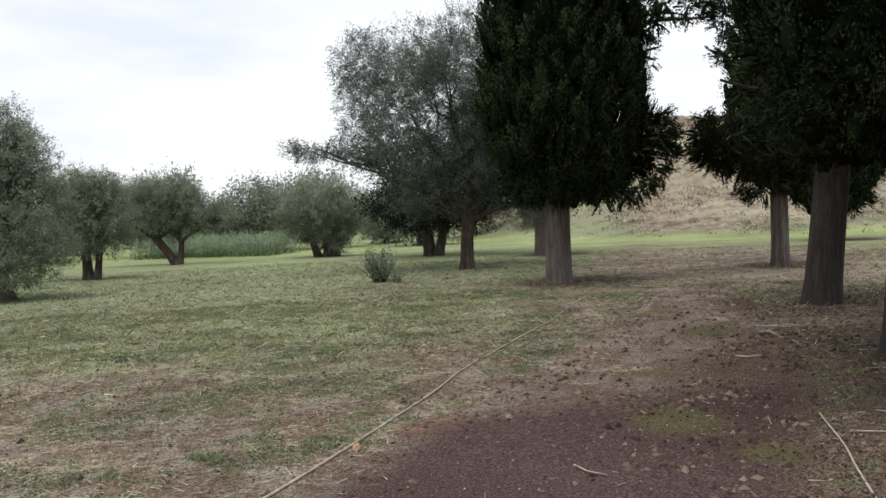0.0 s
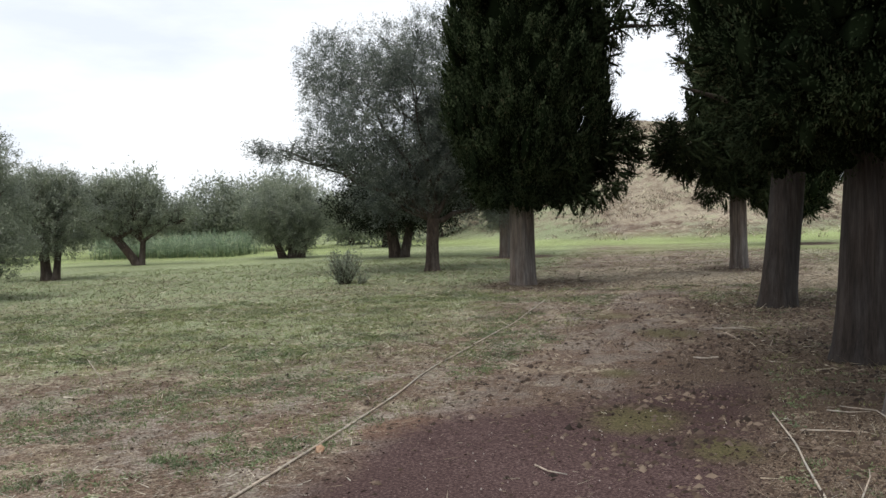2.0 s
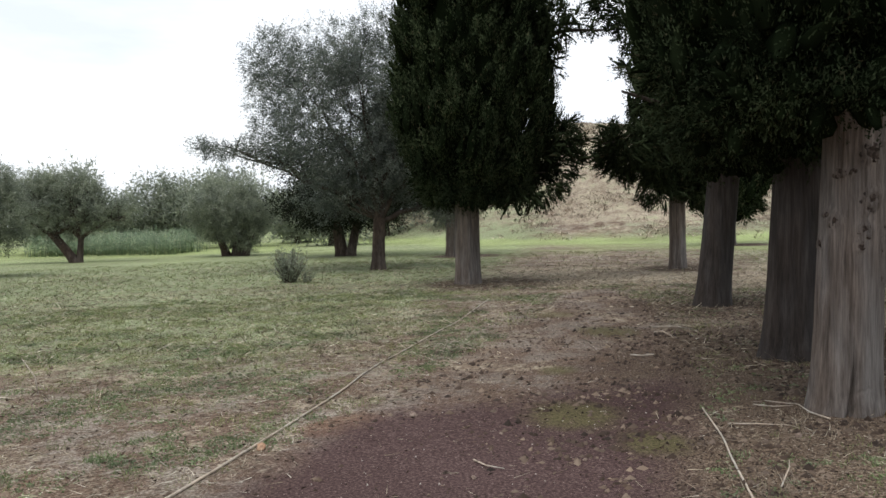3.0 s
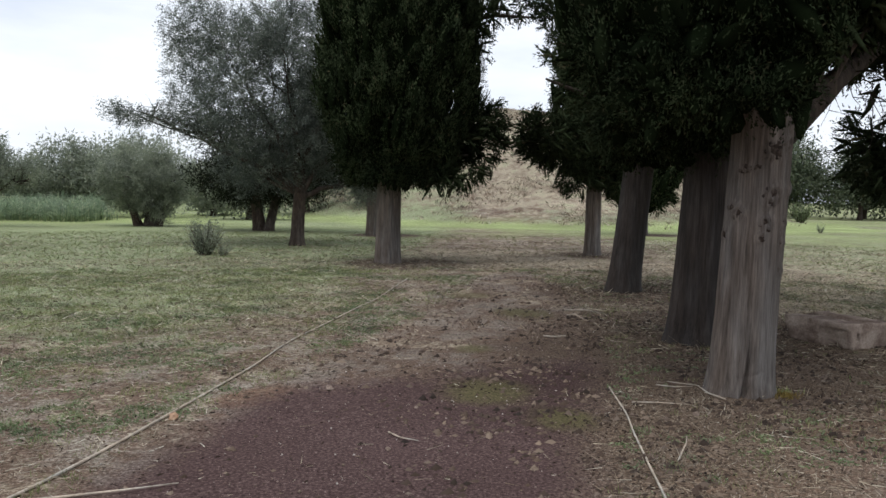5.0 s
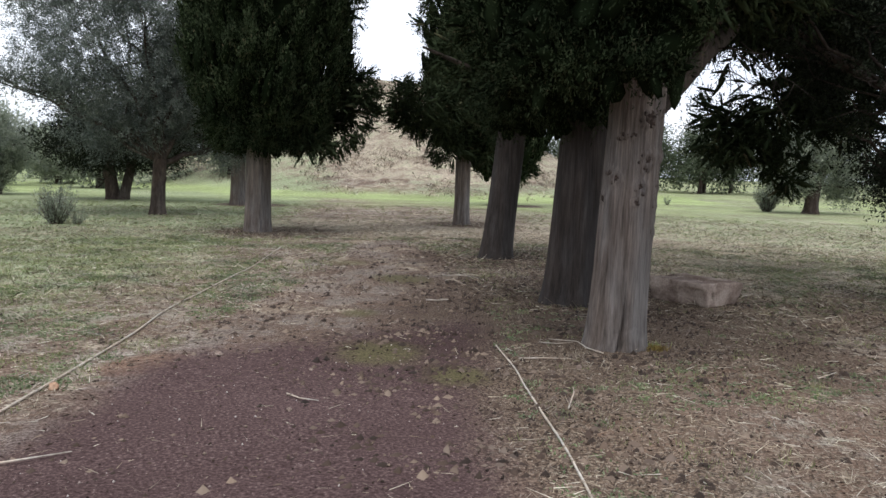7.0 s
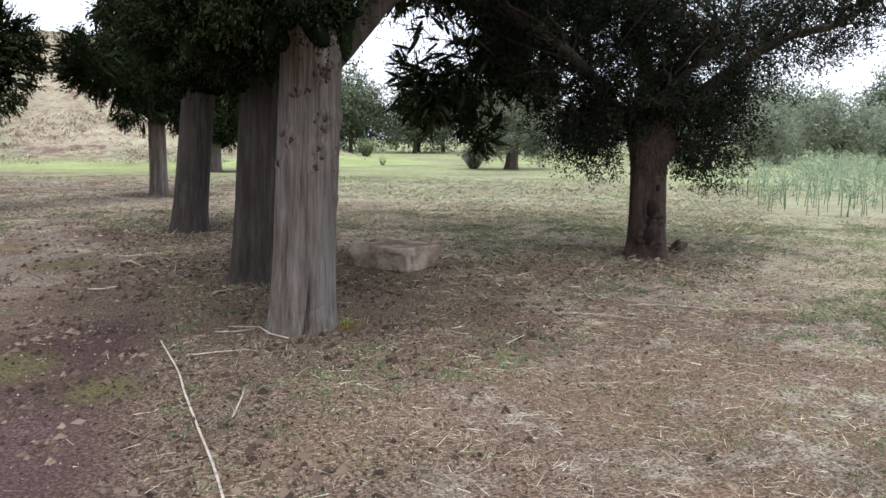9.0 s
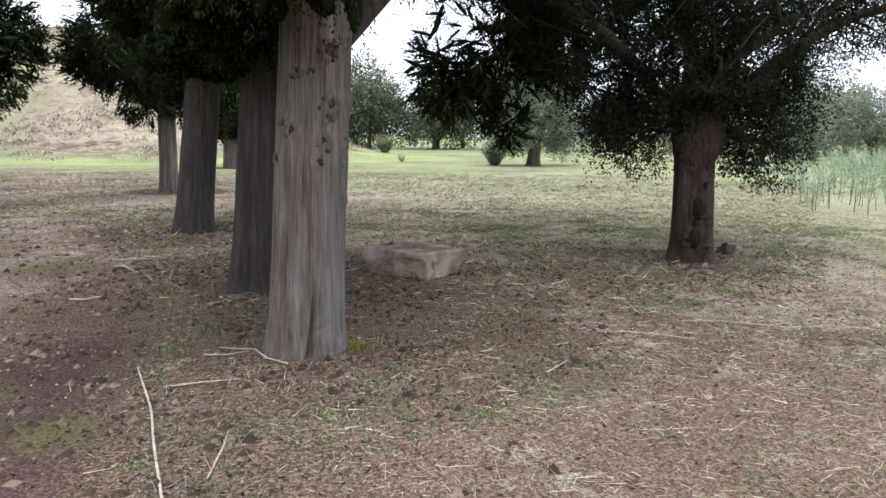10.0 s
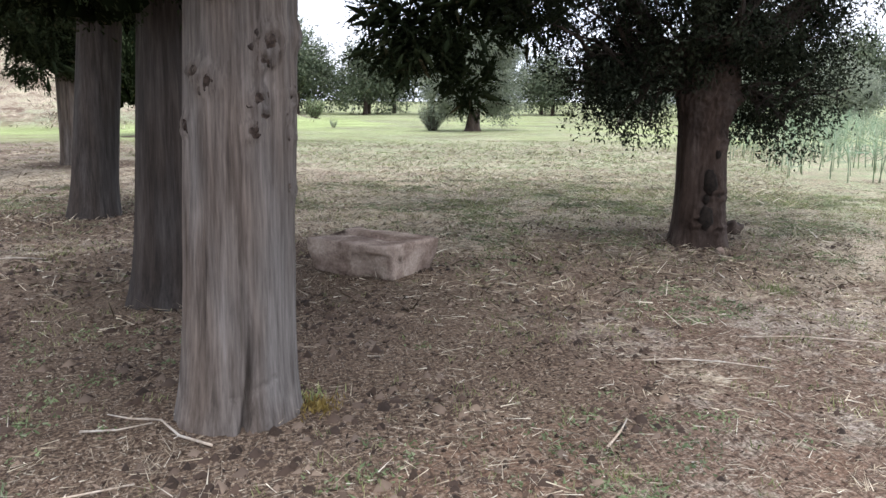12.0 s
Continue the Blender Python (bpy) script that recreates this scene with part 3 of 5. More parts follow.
def cypress_crown(low, high, radius, lean=(0, 0), offset=(0, 0), plumes=800, per=150, leaf=0.085, seed=0, ragged=0.3, recess=0.05, settle=1.6, plume=0.3, bare=None):
    """Arrays of the outer foliage, in flame-shaped plumes, and of a near-black hull that paints the shade inside.
    settle: how far the plumes crowd low down. bare: (angle, half width, height) of a side kept open.
    """

    def girth(z, a):
        s = (z - low) / (high - low)
        body = np.sqrt(np.clip((s + 0.03) / 0.2, 0, 1)) * (1 - 0.35 * s) * (1 - smooth(0.9, 1.0, s))
        lump = fbm(np.stack([np.cos(a) * 1.8, np.sin(a) * 1.8, z * 0.55], -1), seed + 3, 2) - 0.5
        r = radius * body * (1 + ragged * 1.7 * lump) + 0.28
        if bare:
            da = np.abs((a - bare[0] + np.pi) % (2 * np.pi) - np.pi)
            r = r * (1 - 0.92 * smooth(bare[1], bare[1] * 0.7, da) * smooth(bare[2] + 0.3, bare[2] - 0.2, z))
        return r

    z = low + (high - low) * rng.random(plumes) ** settle
    a = rng.random(plumes) * 2 * np.pi
    z = z + 0.3 * (fbm(np.stack([np.cos(a) * 2.5, np.sin(a) * 2.5, 0 * a], -1), seed + 17, 2) - 0.4) * smooth(low + 0.8, low, z)
    if bare:
        da = np.abs((a - bare[0] + np.pi) % (2 * np.pi) - np.pi)
        keep = (da > bare[1]) | (z > bare[2])
        z, a, plumes = z[keep], a[keep], int(keep.sum())
    out = np.stack([np.cos(a), np.sin(a), 0 * a], -1)
    r = girth(z, a) * (1.06 - 0.26 * rng.random(plumes))
    centre = np.stack([offset[0] + lean[0] * z, offset[1] + lean[1] * z, z], -1) + out * r[:, None]
    rise = np.where(z < low + 0.7, rng.normal(size=plumes) * 0.5, 0.95)
    axis = unit(out * (0.22 + 0.3 * rng.random(plumes))[:, None] + np.array([0, 0, 1.0]) * rise[:, None] + rng.normal(size=(plumes, 3)) * 0.16)
    wide = plume * (0.6 + 0.75 * rng.random(plumes))
    long = wide * (1.7 + 1.0 * rng.random(plumes))
    q = unit(rng.normal(size=(plumes, per, 3)))
    along = (q * axis[:, None]).sum(-1, keepdims=True)
    across = q - along * axis[:, None]
    shell = 0.62 + 0.4 * rng.random((plumes, per, 1)) ** 0.6
    frill = 0.75 + 0.5 * vnoise(q * 2.3 + centre[:, None] * 3.1, seed + 41)[..., None]
    p = centre[:, None] + (axis[:, None] * along * long[:, None, None] + across * wide[:, None, None] * (1 - 0.4 * along)) * shell * frill
    d = unit(axis[:, None] * 0.95 + across * 0.25 + rng.normal(size=q.shape) * 0.3)
    face = unit(across + out[:, None] * 0.35 + np.array([0, 0, 0.25]))
    p, d = p.reshape(-1, 3), d.reshape(-1, 3)
    v, fc = blades(p, d, leaf * (0.6 + 0.8 * rng.random(len(p))), leaf * 0.4, False, face.reshape(-1, 3))
    round_off = unit(across + axis[:, None] * along * 0.9 + out[:, None] * 0.3 + rng.normal(size=q.shape) * 0.2).reshape(-1, 3)
    outer = v, fc, np.repeat(round_off, 3, axis=0)
    # solid bodies for the near-black hull, painting shade into the gaps between plumes
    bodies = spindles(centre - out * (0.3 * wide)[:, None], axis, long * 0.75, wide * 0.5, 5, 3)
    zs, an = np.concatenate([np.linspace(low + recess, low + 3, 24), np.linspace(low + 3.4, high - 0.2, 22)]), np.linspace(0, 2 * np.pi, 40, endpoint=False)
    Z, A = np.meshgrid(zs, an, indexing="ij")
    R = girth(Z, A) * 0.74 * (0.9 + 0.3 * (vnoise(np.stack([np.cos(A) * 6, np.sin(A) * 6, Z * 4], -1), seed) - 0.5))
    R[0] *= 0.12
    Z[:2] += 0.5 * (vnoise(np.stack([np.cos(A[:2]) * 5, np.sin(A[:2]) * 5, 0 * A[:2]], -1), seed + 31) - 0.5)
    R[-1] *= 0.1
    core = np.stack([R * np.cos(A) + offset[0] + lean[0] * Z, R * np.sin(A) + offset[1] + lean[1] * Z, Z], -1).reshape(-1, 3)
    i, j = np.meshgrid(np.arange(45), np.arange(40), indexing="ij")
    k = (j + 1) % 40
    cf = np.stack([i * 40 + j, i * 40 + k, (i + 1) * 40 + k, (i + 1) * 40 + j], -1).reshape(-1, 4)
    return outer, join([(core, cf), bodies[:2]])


def spray_cloud(blobs, tufts, per, leaf, droop=-0.15):
    """Loose cypress foliage filling blobs (x, y, z, rx, ry, rz)."""
    w = np.array([b[3] * b[4] * b[5] for b in blobs]) ** 0.75
    pick = rng.choice(len(blobs), tufts * 2, p=w / w.sum())
    b = np.array(blobs)[pick]
    q = unit(rng.normal(size=(len(b), 3))) * (rng.random((len(b), 1)) ** 0.42)
    centre = b[:, :3] + q * b[:, 3:]
    keep = fbm(centre * 1.9, 53, 2) > 0.5
    q, centre = q[keep], centre[keep]
    tufts = len(q)
    axis = unit(q * 0.7 + np.array([0, 0, droop]) + rng.normal(size=q.shape) * 0.45)
    size = 0.2 + 0.22 * rng.random(tufts)
    p, d = cypress_tufts(centre, axis, size, per)
    v, fc = blades(p, d, leaf * (0.6 + 0.7 * rng.random(len(p))), leaf * 0.45, kite=False)
    away = unit(p - np.repeat(centre, per, axis=0) + np.repeat(q, per, axis=0) * 0.15 + rng.normal(size=p.shape) * 0.03)
    return merge((v, fc, np.repeat(away, 3, axis=0)), spindles(centre + axis * (size * 0.4)[:, None], axis, size * 0.5, size * 0.1, 4, 3))


def cypress(x, y, radius, height, label, lean=(0, 0), crown=None, trunk_args=None, boughs=(), name="cypress_tree", bark=None, spray=0.07):
    """boughs: (points, radii, blobs, tufts) of side branches with their foliage, from the foot of the tree."""
    base = tree_base(name, x, y, label, "tree", "row of cypresses")
    v, f = bark_trunk(height, radius, lean, **(trunk_args or {}))
    put("trunk", quick_mesh("trunk", v, f, bark or CYPRESS_BARK, True), base, "grey-brown fibrous bark with long vertical ridges")
    outer, core = cypress_crown(lean=lean, **crown)
    put("crown", quick_mesh("crown", *outer[:2], CYPRESS_LEAF, normals=outer[2]), base, "dense dark green foliage in upright tufts")
    put("crown_shade_hull", quick_mesh("crown_shade_hull", *core, CYPRESS_CORE_SHADE, True), base, "near-black hull standing in for the shade inside the crown")
    for points, radii, blobs, tufts in boughs:
        if points:
            limb = put("bough", quick_mesh("bough", *tubes([tube(smooth_line(points), np.interp(np.linspace(0, 1, 18), np.linspace(0, 1, len(radii)), radii), 12, 0.25, 4)]), BOUGH_BARK, True), base)
        else:
            limb = base
        if blobs:
            cloud = spray_cloud(blobs, int(tufts * 1.7), 30, spray * 1.06)
            put("bough_foliage", quick_mesh("bough_foliage", *cloud[:2], CYPRESS_LEAF, normals=cloud[2]), limb, "loose dark hanging sprays")
    return base


def smooth_line(points, n=18):
    pts = np.array(points, float)
    t, k = np.linspace(0, len(pts) - 1, n), np.arange(len(pts))
    line = np.stack([np.interp(t, k, pts[:, c]) for c in range(3)], -1)
    for _ in range(2):
        line[1:-1] = (line[:-2] + 2 * line[1:-1] + line[2:]) / 4
    return line


def curve_points(a, b, sag, n=7, wob=0.08):
    t = np.linspace(0, 1, n)[:, None]
    a, b = np.array(a, float), np.array(b, float)
    w = rng.normal(size=(n, 3)) * wob * np.linalg.norm(b - a) * 0.25
    w[0] = 0
    return a + (b - a) * t + np.array([0, 0, 1.0]) * sag * np.sin(np.pi * t) + w


def olive_crown(blobs, twigs, per, leaf, fork, thick, seed, droop=-0.25, holes=0.5, kite=True, fine=7):
    """Arrays of leaves and of limbs for a crown made of blobs (x, y, z, rx, ry, rz)."""
    B = np.array(blobs, float)
    knobs = np.repeat(B, 6, axis=0)
    knobs[:, :3] += unit(rng.normal(size=(len(knobs), 3)) + np.array([0, 0, 0.35])) * knobs[:, 3:] * (0.72 + 0.3 * rng.random((len(knobs), 1)))
    knobs[:, 3:] *= (0.2 + 0.25 * rng.random((len(knobs), 1))) * np.array([0.85, 0.85, 1.3])
    B = np.concatenate([B, knobs])
    w = (B[:, 3] * B[:, 4] * B[:, 5]) ** 0.66
    pick = rng.choice(len(B), twigs * 2, p=w / w.sum())
    b = B[pick]
    q = unit(rng.normal(size=(len(b), 3))) * (0.35 + 0.68 * rng.random((len(b), 1)) ** 0.6)
    lump = 1 + 0.35 * (fbm(q * 2.2 + b[:, :3], seed, 3) - 0.5)[:, None] * 2 * 0.7
    c = b[:, :3] + q * b[:, 3:] * lump
    keep = fbm(c * (1.4 / max(0.6, float(B[:, 3].mean()) * 0.45)), seed + 31, 2) > holes * 0.72
    c, q = c[keep][:twigs], q[keep][:twigs]
    n = len(c)
    tdir = unit(q * 0.8 + rng.normal(size=(n, 3)) * 0.5 + np.array([0, 0, droop]))
    tl = leaf * (3.0 + 2.5 * rng.random(n))
    u = rng.random((n, per))
    jit = rng.normal(size=(n, per, 3)) * leaf * 0.9
    p = c[:, None] + tdir[:, None] * (u * tl[:, None])[..., None] + jit
    d = unit(tdir[:, None] * 0.8 + rng.normal(size=(n, per, 3)) * 0.75)
    p, d = p.reshape(-1, 3), d.reshape(-1, 3)
    p[:, 2] = np.maximum(p[:, 2], 0.12)
    leaves = blades(p, d, leaf * (0.7 + 0.6 * rng.random(len(p))), leaf * (0.36 if kite else 0.45), kite, np.repeat(unit(q * 0.9 + np.array([0, 0, 0.45])), per, axis=0))
    away = unit(np.repeat(unit(q) + np.array([0, 0, 0.25]), per, axis=0) + rng.normal(size=p.shape) * 0.35)
    leaves = leaves[0], leaves[1], np.repeat(away, 4 if kite else 3, axis=0)
    limbs = []
    for bx, by, bz, rx, ry, rz in blobs:
        f = np.array(fork[rng.integers(len(fork))], float)
        mid = np.array([bx, by, bz - 0.35 * rz])
        main = curve_points(f, mid, 0.12 * rx, 7)
        stout = thick * (0.55 if rz < 0.45 else 1.0) if mid[2] > f[2] + 0.35 else thick * 0.25
        limb = [tube(main, np.linspace(stout, stout * 0.42, 7), 8, 0.3, seed)]
        for _ in range(fine):
            s = main[rng.integers(3, 7)]
            e = np.array([bx, by, bz]) + unit(rng.normal(size=3)) * np.array([rx, ry, rz]) * 0.85
            sub = curve_points(s, e, 0.1 * rx, 6, 0.12)
            limb.append(tube(sub, np.linspace(thick * 0.36, thick * 0.07, 6), 5))
            for _ in range(min(3, fine - 2)):
                s2 = sub[rng.integers(2, 6)]
                e2 = s2 + unit(rng.normal(size=3) + (e - s) * 0.3) * rx * 0.45
                limb.append(tube(curve_points(s2, e2, 0, 4, 0.1), np.linspace(thick * 0.1, thick * 0.03, 4), 4))
        limbs.append(tubes(limb))
    return leaves, limbs


def olive(x, y, label, blobs, stems, twigs, per=22, leaf=0.075, thick=0.1, seed=0, droop=-0.25, holes=0.5, group="olive grove", name="olive_tree", trunk_label="", leaf_material=None, far=False):
    """stems: (x0, y0, x1, y1, height, radius) from the foot; blobs from the foot as well."""
    base = tree_base(name, x, y, label, "tree", group)
    fork = []
    for n, (x0, y0, x1, y1, h, r) in enumerate(stems):
        v, f = bark_trunk(h, r, ((x1 - x0) / h, (y1 - y0) / h), 18 if far else 40, 14 if far else 46, 0.35, 0.16, 0.05, seed + n, crook=r * 0.12)
        put("trunk", quick_mesh("trunk", v + np.array([x0, y0, 0]), f, OLIVE_BARK, True), base, trunk_label)
        fork.append((x1, y1, h - 0.1))
    leaves, limbs = olive_crown(blobs, twigs, per, leaf, fork, thick, seed, droop, holes, False, 3 if far else 7)
    for limb in limbs:
        put("limb", quick_mesh("limb", *limb, OLIVE_BARK, True), base)
    put("crown", quick_mesh("crown", *leaves[:2], leaf_material or OLIVE_LEAF, normals=leaves[2]), base, "loose grey-green foliage of narrow leaves")
    return base


# ---- the cypress row ----
cypress(2.0, 18.9, 0.30, 3.4, "tall dense dark green cypress with ridged trunk beside the gravel path",
        crown=dict(low=2.15, high=13.5, radius=1.85, offset=(0.2, 0.0), plumes=1500, per=130, leaf=0.064, plume=0.19, seed=1, settle=1.9, ragged=0.22),
        trunk_args=dict(seed=11, sides=80, rings=90, flute=0.12, flare=0.12),
        boughs=[([(0.1, 0, 2.3), (0.9, -0.3, 2.6), (1.9, -0.4, 2.7)], [0.06, 0.05, 0.02], [(1.6, -0.3, 2.7, 0.9, 0.8, 0.85), (2.2, 0, 3.3, 0.7, 0.8, 0.9), (1.2, -0.6, 2.2, 0.6, 0.6, 0.5)], 260),
                ([(0.9, -0.3, 5.2), (2.2, -0.8, 6.0), (3.7, -1.2, 5.9)], [0.06, 0.04, 0.015], [(2.2, -0.8, 6.1, 0.7, 0.6, 0.5), (3.0, -1.0, 6.3, 0.7, 0.6, 0.45), (3.75, -1.2, 6.0, 0.35, 0.4, 0.6), (3.7, -1.2, 5.1, 0.2, 0.25, 0.5), (2.0, -0.7, 5.3, 0.3, 0.4, 0.5)], 110)])
cypress(8.32, 21.9, 0.235, 3.6, "slender dark cypress with pale trunk behind the path",
        crown=dict(low=2.4, high=12.0, radius=1.0, plumes=480, per=120, leaf=0.064, plume=0.18, seed=2, settle=1.8),
        trunk_args=dict(seed=12, sides=60, rings=60),
        boughs=[([(0, 0, 3.0), (-1.2, -1.4, 3.6), (-2.9, -2.9, 3.4)], [0.07, 0.055, 0.02], [(-2.7, -2.8, 3.35, 0.9, 0.8, 0.5), (-1.8, -2.0, 3.2, 0.9, 0.9, 0.7), (-1.0, -1.2, 3.2, 0.9, 0.9, 1.0)], 520),
                ([(0, 0, 2.6), (-0.6, -0.5, 2.5)], [0.05, 0.02], [(-0.7, -0.6, 2.4, 0.6, 0.6, 0.65), (0.6, -0.3, 2.4, 0.55, 0.55, 0.6)], 160)])
cypress(5.85, 13.1, 0.29, 3.4, "stout leaning dark cypress with mossy foot and shade-darkened brown bark", lean=(0.10, 0.0), bark=SHADED_BARK,
        crown=dict(low=2.75, high=15.0, radius=1.6, offset=(0.4, 0), plumes=950, per=130, leaf=0.052, plume=0.17, seed=3, settle=2.2),
        trunk_args=dict(seed=13, sides=90, rings=100, flare=0.2),
        boughs=[([(0.2, 0, 2.9), (-0.8, -0.5, 3.4), (-1.7, -0.5, 3.7)], [0.07, 0.05, 0.02], [(-0.9, -0.4, 3.5, 0.6, 0.7, 0.6), (-0.4, -0.4, 3.2, 0.6, 0.7, 0.5)], 180)])
cypress(4.85, 8.25, 0.31, 3.2, "fluted cypress trunk, darkened for shade, with foliage starting overhead", lean=(0.05, 0.0), bark=SHADED_BARK,
        crown=dict(low=2.35, high=15.0, radius=1.75, plumes=1100, per=130, leaf=0.042, plume=0.15, seed=4, settle=2.6, offset=(-0.15, 0.1), recess=0.1, bare=(-0.3, 1.0, 3.4)),
        trunk_args=dict(seed=14, sides=110, rings=130, flute=0.16, flare=0.2))
E_KNOTS = [(3.34, 1.64, 0.055, 0.034), (3.65, 1.6, 0.06, 0.03), (3.75, 1.97, 0.035, 0.02), (4.05, 1.97, 0.035, 0.02), (4.77, 1.77, 0.075, 0.04), (4.62, 1.68, 0.05, 0.03), (4.54, 1.52, 0.05, 0.034),
           (4.62, 1.45, 0.035, 0.024), (4.42, 1.38, 0.045, 0.026), (5.3, 1.52, 0.05, 0.03), (5.15, 1.44, 0.035, 0.024), (5.4, 1.36, 0.04, 0.026), (5.5, 1.1, 0.05, 0.024), (4.66, 2.12, 0.085, 0.025),
           (5.6, 1.8, 0.06, 0.03), (3.0, 1.4, 0.05, 0.03), (5.2, 2.2, 0.05, 0.03)]
near_cypress = cypress(4.13, 5.93, 0.262, 3.4, "tall cypress with knotted grey-brown fibrous trunk and a forked bough", lean=(0.045, -0.01), spray=0.055,
        crown=dict(low=2.45, high=15.0, radius=1.75, plumes=1200, per=140, leaf=0.038, plume=0.14, seed=5, settle=2.6, offset=(-0.3, 0.05), ragged=0.35, recess=0.12, bare=(-0.15, 1.3, 3.6)),
        trunk_args=dict(seed=15, sides=170, rings=210, flare=0.17, flute=0.05, fibre=0.045, knots=E_KNOTS, fissure=(4.3, 0.075, 0.75), notch=(4.5, 0.2, 0.55, 0.011)),
        boughs=[([(0.12, 0.0, 2.12), (0.42, -0.02, 2.4), (0.85, 0.1, 2.8), (1.7, 0.8, 3.2), (2.9, 2.2, 3.6), (4.4, 4.2, 3.9)], [0.15, 0.12, 0.10, 0.085, 0.06, 0.03],
                 [(5.35, 5.2, 2.6, 0.6, 0.8, 0.7), (5.9, 4.8, 3.3, 0.9, 1.0, 1.3), (6.6, 4.5, 3.7, 0.9, 0.9, 0.9), (6.9, 4.4, 3.1, 0.7, 0.7, 0.8), (7.9, 3.7, 3.9, 0.8, 0.8, 0.9), (5.55, 5.0, 1.9, 0.4, 0.4, 0.45), (6.05, 4.8, 1.75, 0.35, 0.4, 0.45), (7.4, 4.1, 4.1, 0.9, 0.9, 0.9), (6.0, 4.6, 4.6, 1.5, 1.5, 0.8), (3.4, 2.6, 4.1, 1.5, 1.5, 0.7)], 1950),
                ([(0.4, 0.0, 2.38), (0.46, 0.05, 2.75), (0.55, 0.1, 3.3), (0.6, 0.2, 4.2)], [0.05, 0.042, 0.034, 0.015], [(0.6, -0.1, 3.7, 0.55, 0.6, 0.5), (0.2, -0.5, 3.4, 0.5, 0.5, 0.5)], 170),
                ([(0.5, 0.02, 2.46), (0.68, 0.05, 2.85), (0.8, 0.15, 3.4), (0.8, 0.3, 4.3)], [0.045, 0.04, 0.03, 0.014], [(1.1, 0.2, 3.75, 0.7, 0.7, 0.5), (1.9, 0.9, 3.9, 0.9, 0.9, 0.5)], 260),
                ([(0.75, 0.06, 2.7), (0.9, 0.0, 3.05), (1.25, -0.1, 3.5), (1.5, -0.1, 4.2)], [0.04, 0.034, 0.026, 0.012], [], 0),
                ([(0.32, 0.0, 2.32), (0.3, -0.05, 2.7), (0.36, -0.05, 3.2)], [0.022, 0.018, 0.012], [], 0)])
cypress(2.4, 32.0, 0.29, 3.4, "distant cypress with dark trunk behind the others",
        crown=dict(low=2.3, high=12.0, radius=1.9, plumes=260, per=70, leaf=0.13, seed=6), trunk_args=dict(seed=16, sides=40, rings=40))
cypress(15.3, 35.0, 0.3, 3.4, "distant cypress with low hanging dark foliage",
        crown=dict(low=1.6, high=12.0, radius=2.0, plumes=260, per=70, leaf=0.13, seed=7), trunk_args=dict(seed=17, sides=40, rings=40))

# bare twigs drooping under the forked bough
for _ in range(11):
    s0 = np.array([0.75 + 0.9 * rng.random(), 0.1 + 0.6 * rng.random(), 2.75 + 0.3 * rng.random()])
    e0 = s0 + np.array([0.15 + 0.5 * rng.random(), 0.25 * rng.normal(), -0.35 - 0.35 * rng.random()])
    line = curve_points(s0, e0, 0.12, 7, 0.12)
    side = [tube(line, np.linspace(0.007, 0.002, 7), 5)]
    for k in (2, 3, 4, 5):
        side.append(tube(curve_points(line[k], line[k] + rng.normal(size=3) * 0.09 + np.array([0.04, 0, -0.05]), 0, 4, 0.1), np.linspace(0.004, 0.0015, 4), 4))
    put("twig", quick_mesh("twig", *tubes(side), BOUGH_BARK), near_cypress)

KNOT_WOOD = bark_material("knot_wood", (0.014, 0.01, 0.008), (0.045, 0.033, 0.027), (0.11, 0.085, 0.07), (30, 30, 22), 0.012)
for ka, kz, ks, _out in E_KNOTS:
    for _ in range(2):
        bm = bmesh.new()
        bmesh.ops.create_icosphere(bm, subdivisions=3, radius=1.0)
        shift = Vector((ka * 3 + rng.random(), kz * 5, 0))
        for v in bm.verts:
            q = v.co.copy()
            k = 1 + 0.55 * noise.noise(q * 1.6 + shift) + 0.35 * noise.noise(q * 4.5 + shift)
            v.co = Vector((q.x * 0.22, q.y * 0.95, q.z * 0.6)) * ks * 0.85 * k
        knot = part("knot", bm, KNOT_WOOD, near_cypress, "dark rough branch knot")
        a, z = ka + rng.normal() * 0.09, kz + rng.normal() * 0.02
        r = 0.262 * (1 - 0.1 * z / 3.4) + 0.002
        knot.location = (r * math.cos(a) + 0.045 * z, r * math.sin(a) - 0.01 * z, z)
        knot.rotation_euler = (rng.normal() * 0.4, 0, a)

# ---- olives ----
olive(-0.45, 25.1, "tall broad olive tree with a low side limb and airy crown",
      [(-1.2, 0.3, 5.3, 2.9, 2.6, 2.7), (-0.3, 0.3, 6.2, 2.3, 2.2, 1.5), (-4.5, 0, 4.05, 1.2, 0.8, 0.3), (-3.3, 0.1, 3.75, 1.1, 0.8, 0.26), (-1.0, 0.2, 2.7, 1.7, 1.6, 0.9),
       (1.6, 0.8, 4.3, 1.8, 1.8, 2.3), (2.0, 0.5, 2.3, 1.1, 1.0, 0.8), (0.3, 0.2, 3.6, 1.6, 1.6, 1.2)],
      [(0, 0, 0.1, 0, 1.7, 0.22)], 8800, 25, 0.066, 0.1, 41, holes=0.46, leaf_material=GREY_OLIVE_LEAF)
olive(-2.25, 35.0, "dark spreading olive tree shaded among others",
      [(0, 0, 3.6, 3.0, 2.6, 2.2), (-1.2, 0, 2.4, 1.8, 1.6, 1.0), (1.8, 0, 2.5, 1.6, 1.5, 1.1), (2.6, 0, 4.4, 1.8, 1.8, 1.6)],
      [(-0.15, 0, -0.4, 0, 1.5, 0.28), (0.2, 0, 0.5, 0, 1.5, 0.22)], 2600, 22, 0.12, 0.12, 42, holes=0.4, leaf_material=SHADED_OLIVE_LEAF)
